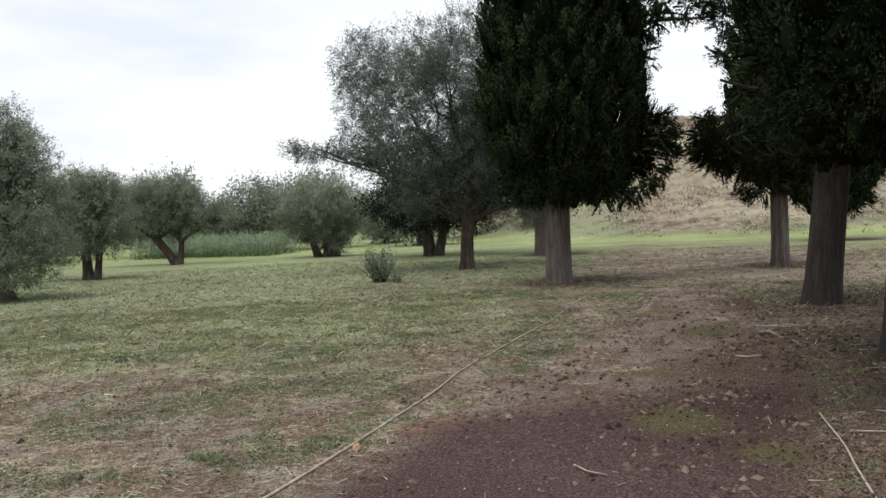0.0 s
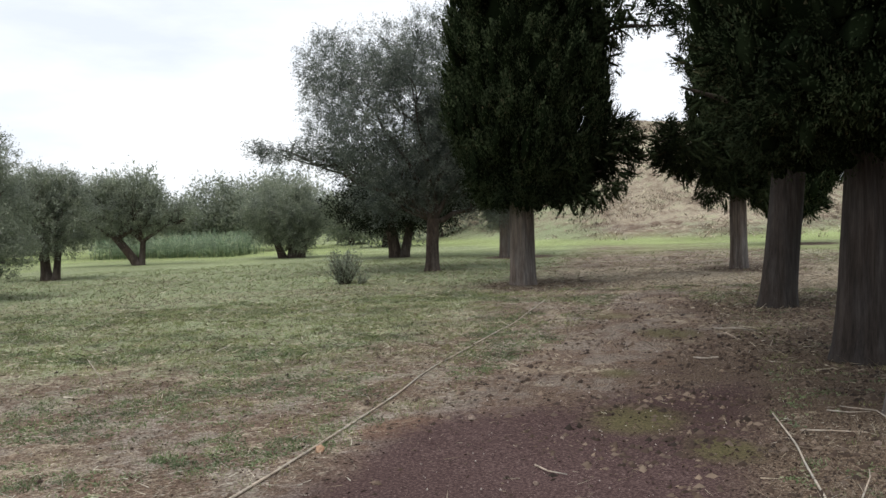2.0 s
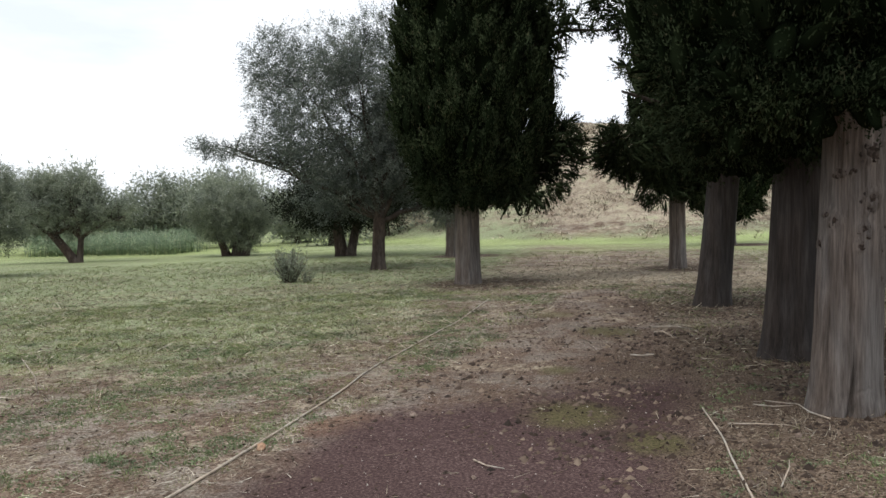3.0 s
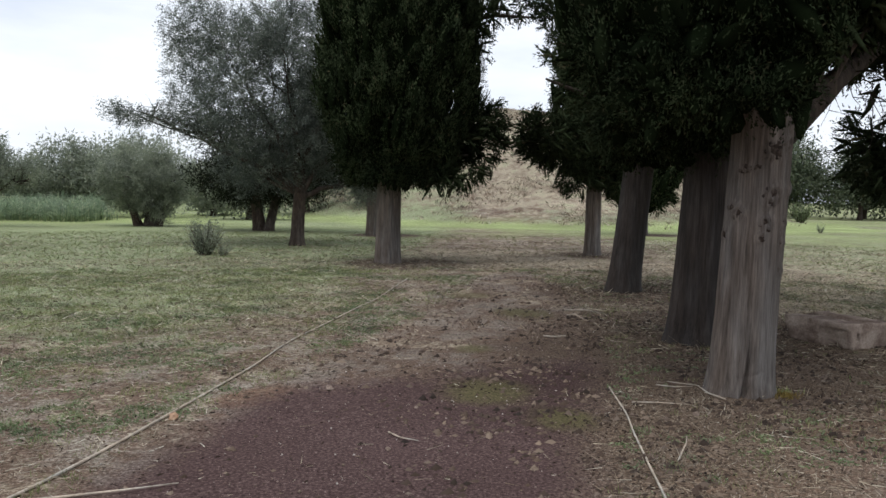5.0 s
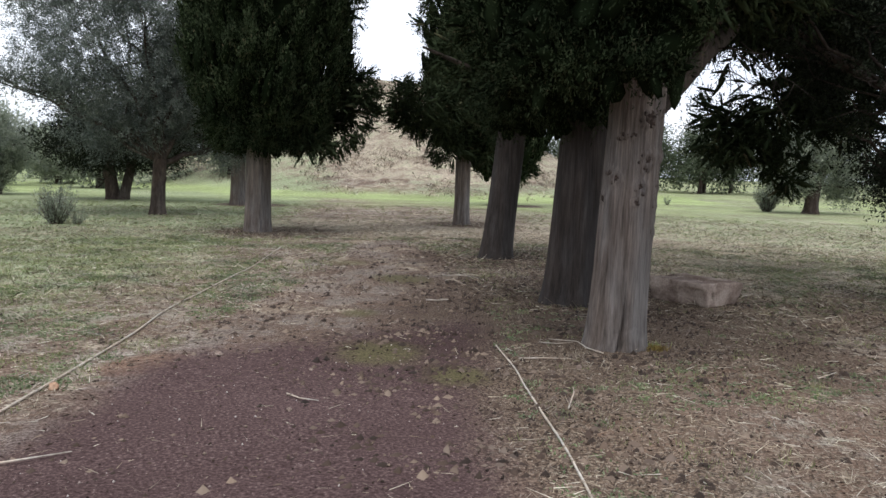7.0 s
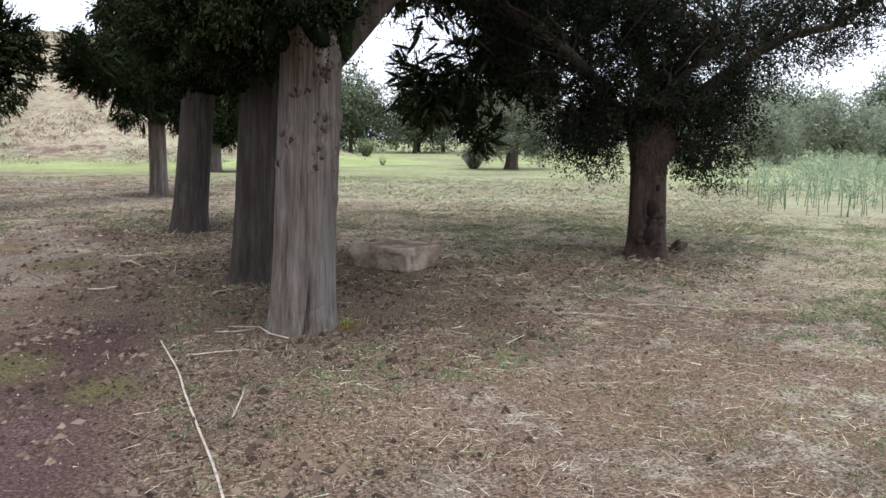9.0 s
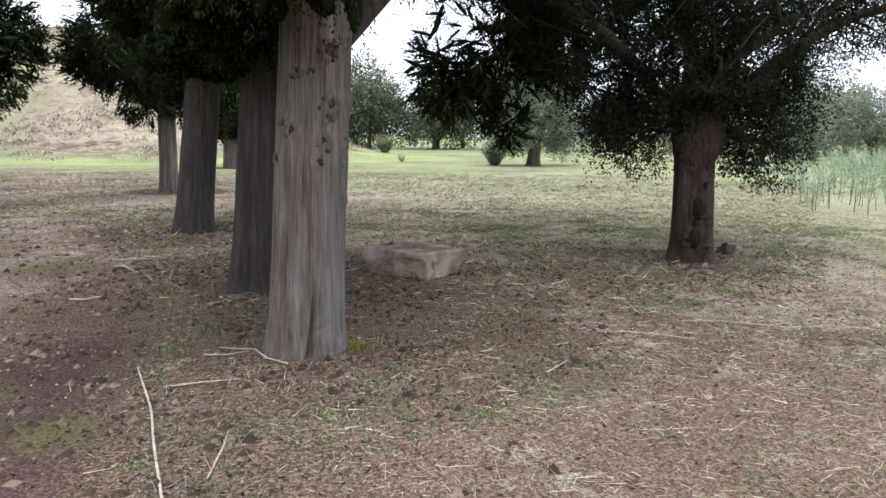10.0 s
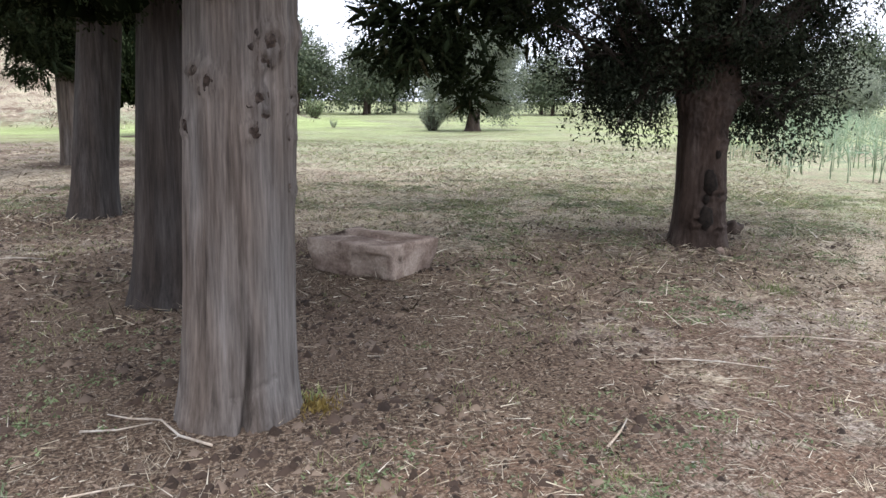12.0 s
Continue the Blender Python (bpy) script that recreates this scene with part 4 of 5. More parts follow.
olive(-8.0, 38.3, "bushy multi-stemmed olive tree with low skirts",
      [(-0.3, 0, 2.4, 1.7, 1.6, 1.2), (0.9, 0, 2.1, 1.1, 1.1, 1.1), (-1.0, 0, 1.7, 1.0, 1.0, 0.9), (0.4, 0, 1.1, 1.1, 1.0, 0.7)],
      [(-0.3, 0, -0.7, 0, 1.1, 0.2), (0.15, 0, 0.2, 0, 1.2, 0.22), (0.5, 0, 0.9, 0, 1.1, 0.18)], 2800, 24, 0.08, 0.09, 43, 0.15, holes=0.4)
olive(-14.6, 36.0, "leaning olive tree with a slanting bare trunk",
      [(-1.4, 0, 2.7, 1.5, 1.2, 1.1), (0.1, 0, 2.8, 1.2, 1.0, 1.2), (-2.6, 0, 2.3, 1.2, 1.0, 1.0), (1.1, 0, 2.2, 0.8, 0.8, 0.8), (-0.5, 0, 1.7, 0.8, 0.8, 0.5), (-1.9, 0, 3.3, 0.9, 0.9, 0.9), (-0.4, 0, 3.6, 0.7, 0.7, 0.8), (0.6, 0, 3.2, 0.6, 0.6, 0.7), (2.2, 0.2, 2.3, 0.8, 0.7, 0.6)],
      [(0, 0, -1.1, 0, 1.4, 0.24), (0.1, 0, 0.25, 0, 1.2, 0.14)], 3000, 24, 0.075, 0.09, 44, 0.15, holes=0.45)
olive(-14.1, 27.0, "round olive tree with a short trunk",
      [(0, 0, 2.7, 1.1, 1.0, 1.0), (-0.5, 0, 3.3, 0.6, 0.6, 0.7), (0.6, 0, 3.2, 0.7, 0.6, 0.6), (0.85, 0, 2.1, 1.0, 0.9, 1.1), (-0.7, 0, 2.1, 0.9, 0.8, 0.9), (0.2, 0, 1.3, 0.8, 0.8, 0.5)],
      [(-0.1, 0, -0.15, 0, 1.0, 0.17), (0.25, 0, 0.4, 0, 1.0, 0.12)], 2800, 24, 0.065, 0.08, 45, 0.15, holes=0.42)
olive(-12.6, 19.3, "large olive tree with foliage down to the ground",
      [(0, 0, 3.3, 1.3, 1.3, 1.3), (0.9, 0, 3.6, 0.9, 0.9, 0.8), (0.2, 0, 4.4, 0.9, 0.8, 0.6), (0.8, 0, 2.2, 1.3, 1.2, 1.1), (0.5, 0, 1.1, 1.4, 1.3, 0.85), (-1.2, 0, 2.6, 1.4, 1.4, 1.8), (0.8, 0, 3.4, 0.6, 0.6, 0.5)],
      [(0.2, 0, 0, 0, 1.3, 0.28)], 4600, 26, 0.06, 0.11, 46, 0.1, holes=0.42)
olive(31.2, 32.0, "pale olive tree standing alone in the far field",
      [(-0.8, 0, 3.2, 1.8, 1.8, 1.8), (1.2, 0, 3.0, 1.7, 1.7, 1.7), (0.2, 0, 4.6, 2.2, 2.0, 1.6), (2.2, 0, 1.5, 1.0, 1.0, 0.8), (-1.6, 0, 1.8, 1.0, 1.0, 1.0)],
      [(0, 0, 0.2, 0, 1.6, 0.34)], 2400, 20, 0.13, 0.13, 47, holes=0.4)

# the old hollow olive, with two rot holes in its trunk
HX, HY = 10.1, 6.95
hollow = tree_base("olive_tree", HX, HY, "old olive tree with a hollow gnarled trunk and shade-darkened drooping crown", "tree", "olive grove")
hv, hf = bark_trunk(2.1, 0.27, (0.07, 0.02), 120, 140, 0.22, 0.2, 0.05, 71,
                    knots=[(4.1, 0.32, 0.12, 0.06), (4.15, 0.7, 0.12, 0.06), (4.5, 0.56, 0.07, 0.05), (2.9, 1.75, 0.3, 0.1), (0.2, 1.75, 0.3, 0.1), (5.6, 1.7, 0.25, 0.1), (3.6, 1.25, 0.09, 0.04), (4.5, 1.1, 0.08, 0.05), (5.0, 1.5, 0.12, 0.07), (4.4, 0.2, 0.06, 0.05), (3.7, 0.3, 0.08, 0.04)], crook=0.04)
put("trunk", quick_mesh("trunk", hv, hf, SHADED_HOLLOW_BARK, True), hollow, "gnarled brown trunk with rot holes")
# solid ellipsoids whose near-black colour stands in for shade inside the holes
VOID, _nt, _b = material("hollow_darkness", 1.0)
_nt.links.new(ramp(_nt, noise_node(_nt, mapped(_nt, (1, 1, 1)), 30.0, 4), [(0.3, (0.006, 0.005, 0.004)), (0.7, (0.025, 0.018, 0.014))]), _b.inputs["Base Color"])
for ka, kz, kr in ((4.1, 0.32, 0.075), (4.15, 0.7, 0.075), (4.5, 0.56, 0.04), (4.4, 1.0, 0.035), (4.05, 0.52, 0.03)):
    bm = bmesh.new()
    bmesh.ops.create_uvsphere(bm, u_segments=14, v_segments=10, radius=1.0)
    for v in bm.verts:
        v.co = Vector((v.co.x * kr, v.co.y * kr, v.co.z * kr * 1.8)) * (1 + 0.25 * noise.noise(v.co * 2 + Vector((kz * 7, 0, 0))))
    hole = part("rot_hole", bm, VOID, hollow, "near-black lump painted as a shaded hollow in the trunk")
    hole.location = (0.262 * math.cos(ka) + 0.07 * kz, 0.262 * math.sin(ka) + 0.02 * kz, kz)
# the last blob is an unseen crown top, added to block sky light
hl, hb = olive_crown([(0.8, -0.6, 1.75, 0.55, 0.55, 0.75), (0.75, -0.5, 1.6, 0.45, 0.45, 0.6), (0.85, -0.6, 2.2, 0.6, 0.6, 0.5), (-0.5, 0.45, 1.75, 0.35, 0.4, 0.6), (-0.6, 0.4, 2.0, 0.4, 0.4, 0.55), (-0.85, 0.7, 1.9, 0.35, 0.4, 0.45), (-0.5, 0.1, 2.15, 0.65, 0.5, 0.4), (0.4, -0.3, 2.1, 0.55, 0.45, 0.4), (-0.9, 0.8, 2.2, 0.6, 0.6, 0.5), (-0.25, -0.45, 2.35, 0.7, 0.5, 0.45), (0.5, -0.5, 2.3, 0.6, 0.5, 0.5), (-0.6, 0.9, 3.0, 1.3, 1.3, 0.9), (0.7, 0.3, 3.2, 1.4, 1.4, 1.0), (0.8, 0.0, 1.8, 0.6, 0.65, 0.62), (-0.4, 1.2, 1.75, 0.32, 0.4, 0.5), (0.2, -1.2, 3.3, 1.7, 1.4, 0.9),
                      (2.2, -0.6, 3.3, 1.2, 1.2, 0.7), (0, 0.5, 4.2, 2.6, 2.4, 1.0), (2.4, 0.6, 3.9, 1.4, 1.4, 0.9), (-2.0, 1.2, 3.9, 1.2, 1.2, 0.7), (1.9, -1.9, 3.7, 1.3, 1.3, 0.8), (0.2, 0.3, 5.4, 3.0, 3.0, 0.9)],
                     11000, 16, 0.05, [(0.1, 0.05, 1.75), (-0.05, 0.1, 1.7), (0.15, 0, 1.8)], 0.09, 77, -0.45, 0.57, False)
for limb in hb:
    put("limb", quick_mesh("limb", *limb, BOUGH_BARK, True), hollow)
put("crown", quick_mesh("crown", *hl[:2], SHADED_OLIVE_LEAF, normals=hl[2]), hollow, "drooping grey-green foliage, darkened for shade")

# groves behind, copied from three trees
kinds = []
for n, (bx, by) in enumerate([(-19.5, 47.0), (-11.0, 52.0), (-4.2, 49.0)]):
    kinds.append(olive(bx, by, ["rounded grey-green olive tree in the grove behind", "broad olive tree with a pale full crown", "low bushy olive tree in the back row"][n],
                       [[(0, 0, 2.9, 1.9, 1.7, 1.5), (-0.9, 0, 2.0, 1.2, 1.2, 1.0), (1.0, 0, 1.9, 1.2, 1.2, 1.0)],
                        [(-0.8, 0, 3.2, 1.8, 1.7, 1.5), (1.1, 0, 2.8, 1.7, 1.6, 1.5), (0.2, 0, 1.7, 1.9, 1.5, 0.9)],
                        [(0, 0, 2.2, 1.9, 1.8, 1.3), (-1.1, 0, 1.6, 1.1, 1.1, 0.9), (1.0, 0, 2.6, 1.0, 1.0, 1.0), (0.5, 0, 1.0, 1.4, 1.2, 0.7)]][n],
                       [(0, 0, 0.1, 0, 1.2, 0.24)], 400, 18, 0.25, 0.1, 50 + n, 0.2, holes=0.4, far=True))
FAR_GROVE = [(-14.6, 50, 1), (-17.5, 52, 2), (-22, 50, 0), (-26, 44, 1), (-15.5, 55, 0), (-7.5, 57, 2), (-1.0, 58, 1), (3.5, 55, 2), (-31, 56, 2), (-24, 60, 0), (-18, 68, 1), (-10, 70, 2), (-3, 72, 0), (4, 76, 1), (-40, 62, 1),
             (-34, 74, 0), (-23, 34, 2), (-24, 27, 0), (-19, 24, 1),
             (47, 34, 0), (54, 30, 1), (61, 33, 2), (52, 24, 1), (66, 26, 0), (73, 30, 1), (58, 18, 2), (70, 17, 0), (80, 22, 2), (62, 42, 1)]
for gx0, gy0, k in FAR_GROVE:
    s = 0.78 + 0.25 * rng.random()
    copy_thing(kinds[k], pose(gx0, gy0, on_ground(gx0, gy0), 0, 0, rng.random() * 360) @ Matrix.Scale(s, 4))

# taller woodland edge past the field
woods = []
for n, (bx, by) in enumerate([(48.0, 76.0), (54.0, 72.0)]):
    woods.append(olive(bx, by, ["tall grey-green tree at the far field edge", "leafy tree in the far woodland edge"][n],
                       [[(0, 0, 6.2, 2.6, 2.6, 2.4), (-1.6, 0, 4.2, 2.0, 2.0, 1.8), (1.8, 0, 4.4, 2.0, 2.0, 2.0), (0, 0, 2.4, 2.4, 2.0, 1.4)],
                        [(0, 0, 4.6, 2.9, 2.6, 2.2), (1.8, 0, 3.0, 2.0, 2.0, 1.8), (-1.9, 0, 2.8, 2.0, 2.0, 1.8)]][n],
                       [(0, 0, 0.1, 0, 2.4, 0.25)], 400, 18, 0.36, 0.14, 60 + n, holes=0.4, far=True, group="far woodland edge", name="woodland_tree", leaf_material=FAR_LEAF))
for gx0, gy0, k in [(44, 82, 1), (51, 84, 0), (59, 78, 1), (62, 70, 0), (67, 66, 1), (71, 60, 1), (57, 88, 1), (76, 66, 0), (66, 82, 0), (80, 56, 1), (86, 50, 0), (90, 44, 1), (96, 38, 0), (98, 30, 1), (84, 62, 1), (100, 22, 0),
                    (78, 40, 1), (86, 34, 1), (74, 50, 1), (96, 14, 1), (40, 95, 0), (104, 6, 1)]:
    s = 0.85 + 0.4 * rng.random()
    copy_thing(woods[k], pose(gx0, gy0, on_ground(gx0, gy0), 0, 0, rng.random() * 360) @ Matrix.Scale(s, 4))


def shrub(x, y, size, label, mat, stems=60, name="shrub"):
    """A low plant of upright stems with small leaves."""
    base = tree_base(name, x, y, label, "shrub")
    st, lp, ld = [], [], []
    for _ in range(stems):
        a, o = rng.random() * 2 * np.pi, 0.36 * rng.random() ** 0.6
        top = np.array([math.cos(a) * (0.15 + o) * size, math.sin(a) * (0.15 + o) * size, size * (0.4 + 0.6 * rng.random()) * (1.1 - 0.7 * o)])
        pts = curve_points((top[0] * 0.25, top[1] * 0.25, 0), top, 0.0, 5, 0.1)
        st.append(tube(pts, np.linspace(0.008, 0.003, 5) * size, 4))
        for _ in range(26):
            u = 0.08 + 0.92 * rng.random()
            lp.append(pts[0] + (pts[-1] - pts[0]) * u + rng.normal(size=3) * 0.03 * size)
            ld.append(unit(rng.normal(size=3) * 0.7 + np.array([0, 0, 0.6])))
    tagged(put("branchwork", quick_mesh("branchwork", *tubes(st), OLIVE_BARK), base), kind="stuff")
    put("leaves", quick_mesh("leaves", *blades(np.array(lp), np.array(ld), 0.085 * size, 0.022 * size), mat), base)
    return base


shrub(-2.72, 21.0, 1.05, "small grey-green shrub with upright twiggy stems in the grass", OLIVE_LEAF, 90)
shrub(-2.2, 20.6, 0.5, "low olive sucker beside the shrub", OLIVE_LEAF, 30)
shrub(36.5, 55.0, 1.7, "round pale green bush at the far field edge", WEED_LEAF, 110, "bush")
shrub(29.8, 33.6, 1.6, "dark low bush at the foot of the far olive", OLIVE_LEAF, 110, "bush")
shrub(28.0, 40.0, 0.6, "small dark plant in the bright grass", OLIVE_LEAF, 30)


def reeds(x0, y0, x1, y1, depth, count, tall, label):
    """A stand of tall canes with long arching leaves."""
    p, d, l, w = [], [], [], []
    st = []
    for _ in range(count):
        t, o = rng.random(), (rng.random() - 0.5) * depth
        n = unit(np.array([y0 - y1, x1 - x0]))
        x, y = x0 + (x1 - x0) * t + n[0] * o, y0 + (y1 - y0) * t + n[1] * o
        z, h = on_ground(x, y), tall * (0.55 + 0.6 * rng.random())
        lean = rng.normal(size=2) * 0.12 * h
        st.append(tube([(x, y, z - 0.05), (x + lean[0] * 0.4, y + lean[1] * 0.4, z + h * 0.6), (x + lean[0], y + lean[1], z + h)], [0.012, 0.01, 0.004], 4))
        for k in range(9):
            u = 0.2 + 0.8 * rng.random()
            p.append((x + lean[0] * u, y + lean[1] * u, z + h * u))
            d.append(unit(np.array([*rng.normal(size=2) * 0.8, 0.55 * rng.normal() + 0.45])))
            l.append(0.25 + 0.3 * rng.random())
            w.append(0.024)
    v, f = join([blades(np.array(p), np.array(d), np.array(l), np.array(w)), tubes(st)])
    return tagged(put("reeds", quick_mesh("reeds", v, f, REED_LEAF)), label, "reeds", kind="stuff")


reeds(-20.5, 46.0, -11.5, 43.5, 4.0, 900, 1.2, "pale green reed bed along the olive grove")
reeds(19.5, 7.0, 30.5, 16.0, 6.0, 190, 1.0, "sparse blue-green canes growing at the field edge")
reeds(36.0, 14.0, 47.0, 21.0, 6.0, 260, 1.1, "thick blue-green reeds further off in the field")

# ---- stone block ----
bm = bmesh.new()
bmesh.ops.create_cube(bm, size=1.0)
for v in bm.verts:
    v.co = Vector((v.co.x * 0.92, v.co.y * 0.74, v.co.z * 0.33 + 0.125))
bmesh.ops.subdivide_edges(bm, edges=bm.edges[:], cuts=13, use_grid_fill=True)
for v in bm.verts:
    x, y, z = v.co
    low = max(0.0, (0.2 - z) / 0.25)
    v.co.x = x * (1 - 0.14 * low * (1.0 if x < 0 else 0.5))
    v.co.y = y * (1 - 0.18 * low)
    if z > 0.27 and abs(x + 0.08) < 0.38 and -0.02 < y < 0.2:
        v.co.z -= 0.10
    if x > 0.1 and y < -0.2 and z < 0.2:
        v.co += Vector((0, 0.05 + 0.05 * noise.noise(Vector((x, y, z)) * 7), 0))
    p = Vector((x, y, z))
    v.co += 0.035 * Vector((noise.noise(p * 3.1), noise.noise(p * 3.1 + Vector((5, 0, 0))), 0.8 * noise.noise(p * 3.1 + Vector((0, 9, 0)))))
    v.co += 0.012 * Vector((noise.noise(p * 13), noise.noise(p * 13 + Vector((5, 0, 0))), noise.noise(p * 13 + Vector((0, 9, 0)))))
block = part("stone_block", bm, STONE)
block.matrix_world = pose(6.66, 8.18, on_ground(6.66, 8.18) + 0.01, 0, 0, -75)
tagged(block, "broken weathered limestone block with a slot in its top", "stone")


def lump(name, x, y, size, mat, label, category, squash=0.7, seed=0):
    bm = bmesh.new()
    bmesh.ops.create_icosphere(bm, subdivisions=3, radius=1.0)
    for v in bm.verts:
        q = v.co.copy()
        v.co = q * (1 + 0.45 * noise.noise(q * 1.4 + Vector((seed, 0, 0))) + 0.18 * noise.noise(q * 4 + Vector((0, seed, 0))))
        v.co = Vector((v.co.x * size, v.co.y * size * 0.8, (v.co.z * squash + squash * 0.55) * size))
    ob = part(name, bm, mat)
    ob.location = (x, y, on_ground(x, y))
    ob.rotation_euler.z = seed
    return tagged(ob, label, category)


lump("stump", 11.05, 7.0, 0.13, OLIVE_BARK, "dark knobbly root burl beside the old olive", "root", 0.8, 3)
lump("stone", 9.86, 6.5, 0.06, STONE, "small pale stone at the olive's foot", "stone", 0.7, 4)
lump("stone", -0.62, 5.42, 0.042, TERRACOTTA, "small orange stone against the cord", "stone", 0.7, 5)
for n, (sx, sy, sz) in enumerate([(0.52, 6.2, 0.035), (3.39, 5.24, 0.03), (0.9, 4.6, 0.02), (-0.4, 4.9, 0.02), (1.7, 4.9, 0.018), (2.4, 7.4, 0.025), (1.2, 5.6, 0.018), (4.7, 3.6, 0.03)]):
    lump("pebble", sx, sy, sz, STONE, "small whitish pebble lying on the ground", "stone", 0.6, 6 + n)


def cord(points, radius, label):
    """A thin line lying on the ground, a little wavy."""
    pts = np.array(points, float)
    t = np.linspace(0, len(pts) - 1, 26 * len(pts))
    x, y = np.interp(t, np.arange(len(pts)), pts[:, 0]), np.interp(t, np.arange(len(pts)), pts[:, 1])
    k = np.ones(15) / 15
    xs, ys = np.convolve(np.pad(x, 7, "edge"), k, "valid"), np.convolve(np.pad(y, 7, "edge"), k, "valid")
    xs, ys = xs + 0.025 * (flat_noise(t, t * 0, 2.5, 91) - 0.5), ys + 0.025 * (flat_noise(t, t * 0 + 5, 2.5, 92) - 0.5)
    z = ground_z(xs, ys) + 0.012 + 0.012 * (flat_noise(t, t * 0, 3.0, 93) - 0.3)
    r = radius * (0.75 + 0.6 * flat_noise(t, t * 0, 1.2, 94))
    ob = put("cord", quick_mesh("cord", *tubes([tube(np.stack([xs, ys, z], -1), r, 7)]), CORD, True))
    return tagged(ob, label, "cord", "path edge cords")


cord([(-2.6, 0.6), (-1.6, 3.0), (-1.09, 4.2), (-0.69, 5.42), (-0.24, 7.0), (0.13, 8.6), (0.65, 10.2), (1.25, 12.0), (2.17, 15.4)], 0.0095, "long pale weathered cord laid along the path edge")
cord([(1.85, 1.9), (2.2, 2.9), (2.4, 3.6), (2.67, 4.7), (2.83, 5.3), (3.0, 6.15)], 0.007, "pale weathered cord marking the opposite path edge")


def stick(points, radius, label, mat=None, name="stick"):
    pts = np.array([(x, y, on_ground(x, y) + z) for x, y, z in points])
    pieces = [tube(pts, np.linspace(radius, radius * 0.45, len(pts)), 7, 0.2, len(pts))]
    for k in range(1, len(pts) - 1):
        e = pts[k] + np.array([*(rng.normal(size=2) * 4 * radius), radius * 2.2 * rng.random()])
        pieces.append(tube([pts[k], (pts[k] + e) / 2, e], [radius * 0.5, radius * 0.4, radius * 0.2], 5))
    return tagged(put(name, quick_mesh(name, *tubes(pieces), mat or DEAD_WOOD, True)), label, "stick")


stick([(3.84, 5.62, 0.012), (3.76, 5.78, 0.03), (3.75, 5.95, 0.055), (3.66, 6.1, 0.04), (3.62, 6.28, 0.015)], 0.007, "bleached forked stick against the cypress foot")
stick([(3.45, 6.15, 0.015), (3.58, 6.05, 0.02), (3.72, 5.98, 0.04)], 0.006, "thin grey twig at the cypress foot")
stick([(3.1, 8.65, 0.015), (3.2, 8.5, 0.03), (3.35, 8.55, 0.03), (3.3, 8.68, 0.015)], 0.010, "curled pale stick on the litter")
stick([(3.95, 10.4, 0.01), (4.0, 10.2, 0.05), (4.03, 9.9, 0.03)], 0.012, "upright-leaning pale twig in the litter")
stick([(4.05, 10.9, 0.01), (4.3, 10.6, 0.05), (4.55, 10.5, 0.02)], 0.012, "small branched dry twig")
stick([(6.3, 5.05, 0.015), (6.45, 4.9, 0.03), (6.6, 4.7, 0.03), (6.75, 4.45, 0.015)], 0.0065, "straight dry cane lying in the straw")
stick([(5.13, 4.45, 0.012), (5.3, 4.5, 0.025), (5.45, 4.57, 0.02)], 0.007, "short pale stick in the dry grass")
stick([(7.2, 4.9, 0.012), (7.45, 4.62, 0.03), (7.75, 4.2, 0.02), (8.1, 4.0, 0.03), (8.3, 3.7, 0.02)], 0.0045, "long thin bleached stem on the straw")
stick([(0.93, 4.95, 0.012), (1.0, 4.8, 0.02), (1.12, 4.75, 0.012)], 0.007, "thin forked twig on the gravel")
stick([(-1.1, 3.9, 0.012), (-0.6, 4.0, 0.02), (-0.35, 4.1, 0.012)], 0.008, "thin grey stem across the gravel")
stick([(-3.3, 7.7, 0.0), (-3.35, 7.75, 0.18), (-3.5, 7.8, 0.36)], 0.006, "dead weed stalk standing in the grass")
stick([(-2.5, 7.1, 0.0), (-2.48, 7.1, 0.2)], 0.005, "short dead stalk standing in the grass")
stick([(3.0, 5.6, 0.012), (3.2, 5.55, 0.02), (3.45, 5.5, 0.012)], 0.007, "small pale twig on bare soil")
stick([(2.75, 4.2, 0.012), (2.95, 4.5, 0.03), (3.05, 4.7, 0.012)], 0.006, "bent straw stem by the cord")


# ---- ground cover ----
def scatter(count, reach=17.0, ahead=0.75):
    """Points on the ground, thicker near the walk."""
    a = radians(-42) + rng.random(count) * radians(130)
    r = 1.6 + (reach - 1.6) * rng.random(count) ** (1 / (1 + ahead))
    return 0.9 + r * np.sin(a), 0.2 + r * np.cos(a)


def stuff(name, arrays, mat, label, category, upright=False):
    """upright: normals that follow the ground, so that far tufts shade like turf."""
    up = np.tile([0.0, 0.0, 1.0], (len(arrays[0]), 1)) + rng.normal(size=(len(arrays[0]), 3)) * 0.12 if upright else None
    return tagged(put(name, quick_mesh(name, *arrays, mat, normals=up)), label, category, kind="stuff")


def masked(x, y, chance):
    k = rng.random(len(x)) < chance
    return x[k], y[k]


# short green grass, in tufts
x, y = scatter(100000, 17.0)
f = fields(x, y)
x, y = masked(x, y, np.clip((f["green"] * 1.5 + 0.9 * (flat_noise(x, y, 1.0, 61) - 0.5) * 2 - 0.15) * (1 - 0.85 * f["needle"]), 0, 1) * smooth(0.1, -0.15, f["path"]) * smooth(0.35, 0.6, flat_noise(x, y, 0.45, 62)))
n, per = len(x), 7
px, py = (x[:, None] + rng.normal(size=(n, per)) * 0.025).ravel(), (y[:, None] + rng.normal(size=(n, per)) * 0.025).ravel()
d = unit(np.stack([rng.normal(size=n * per) * 0.5, rng.normal(size=n * per) * 0.5, np.ones(n * per)], -1))
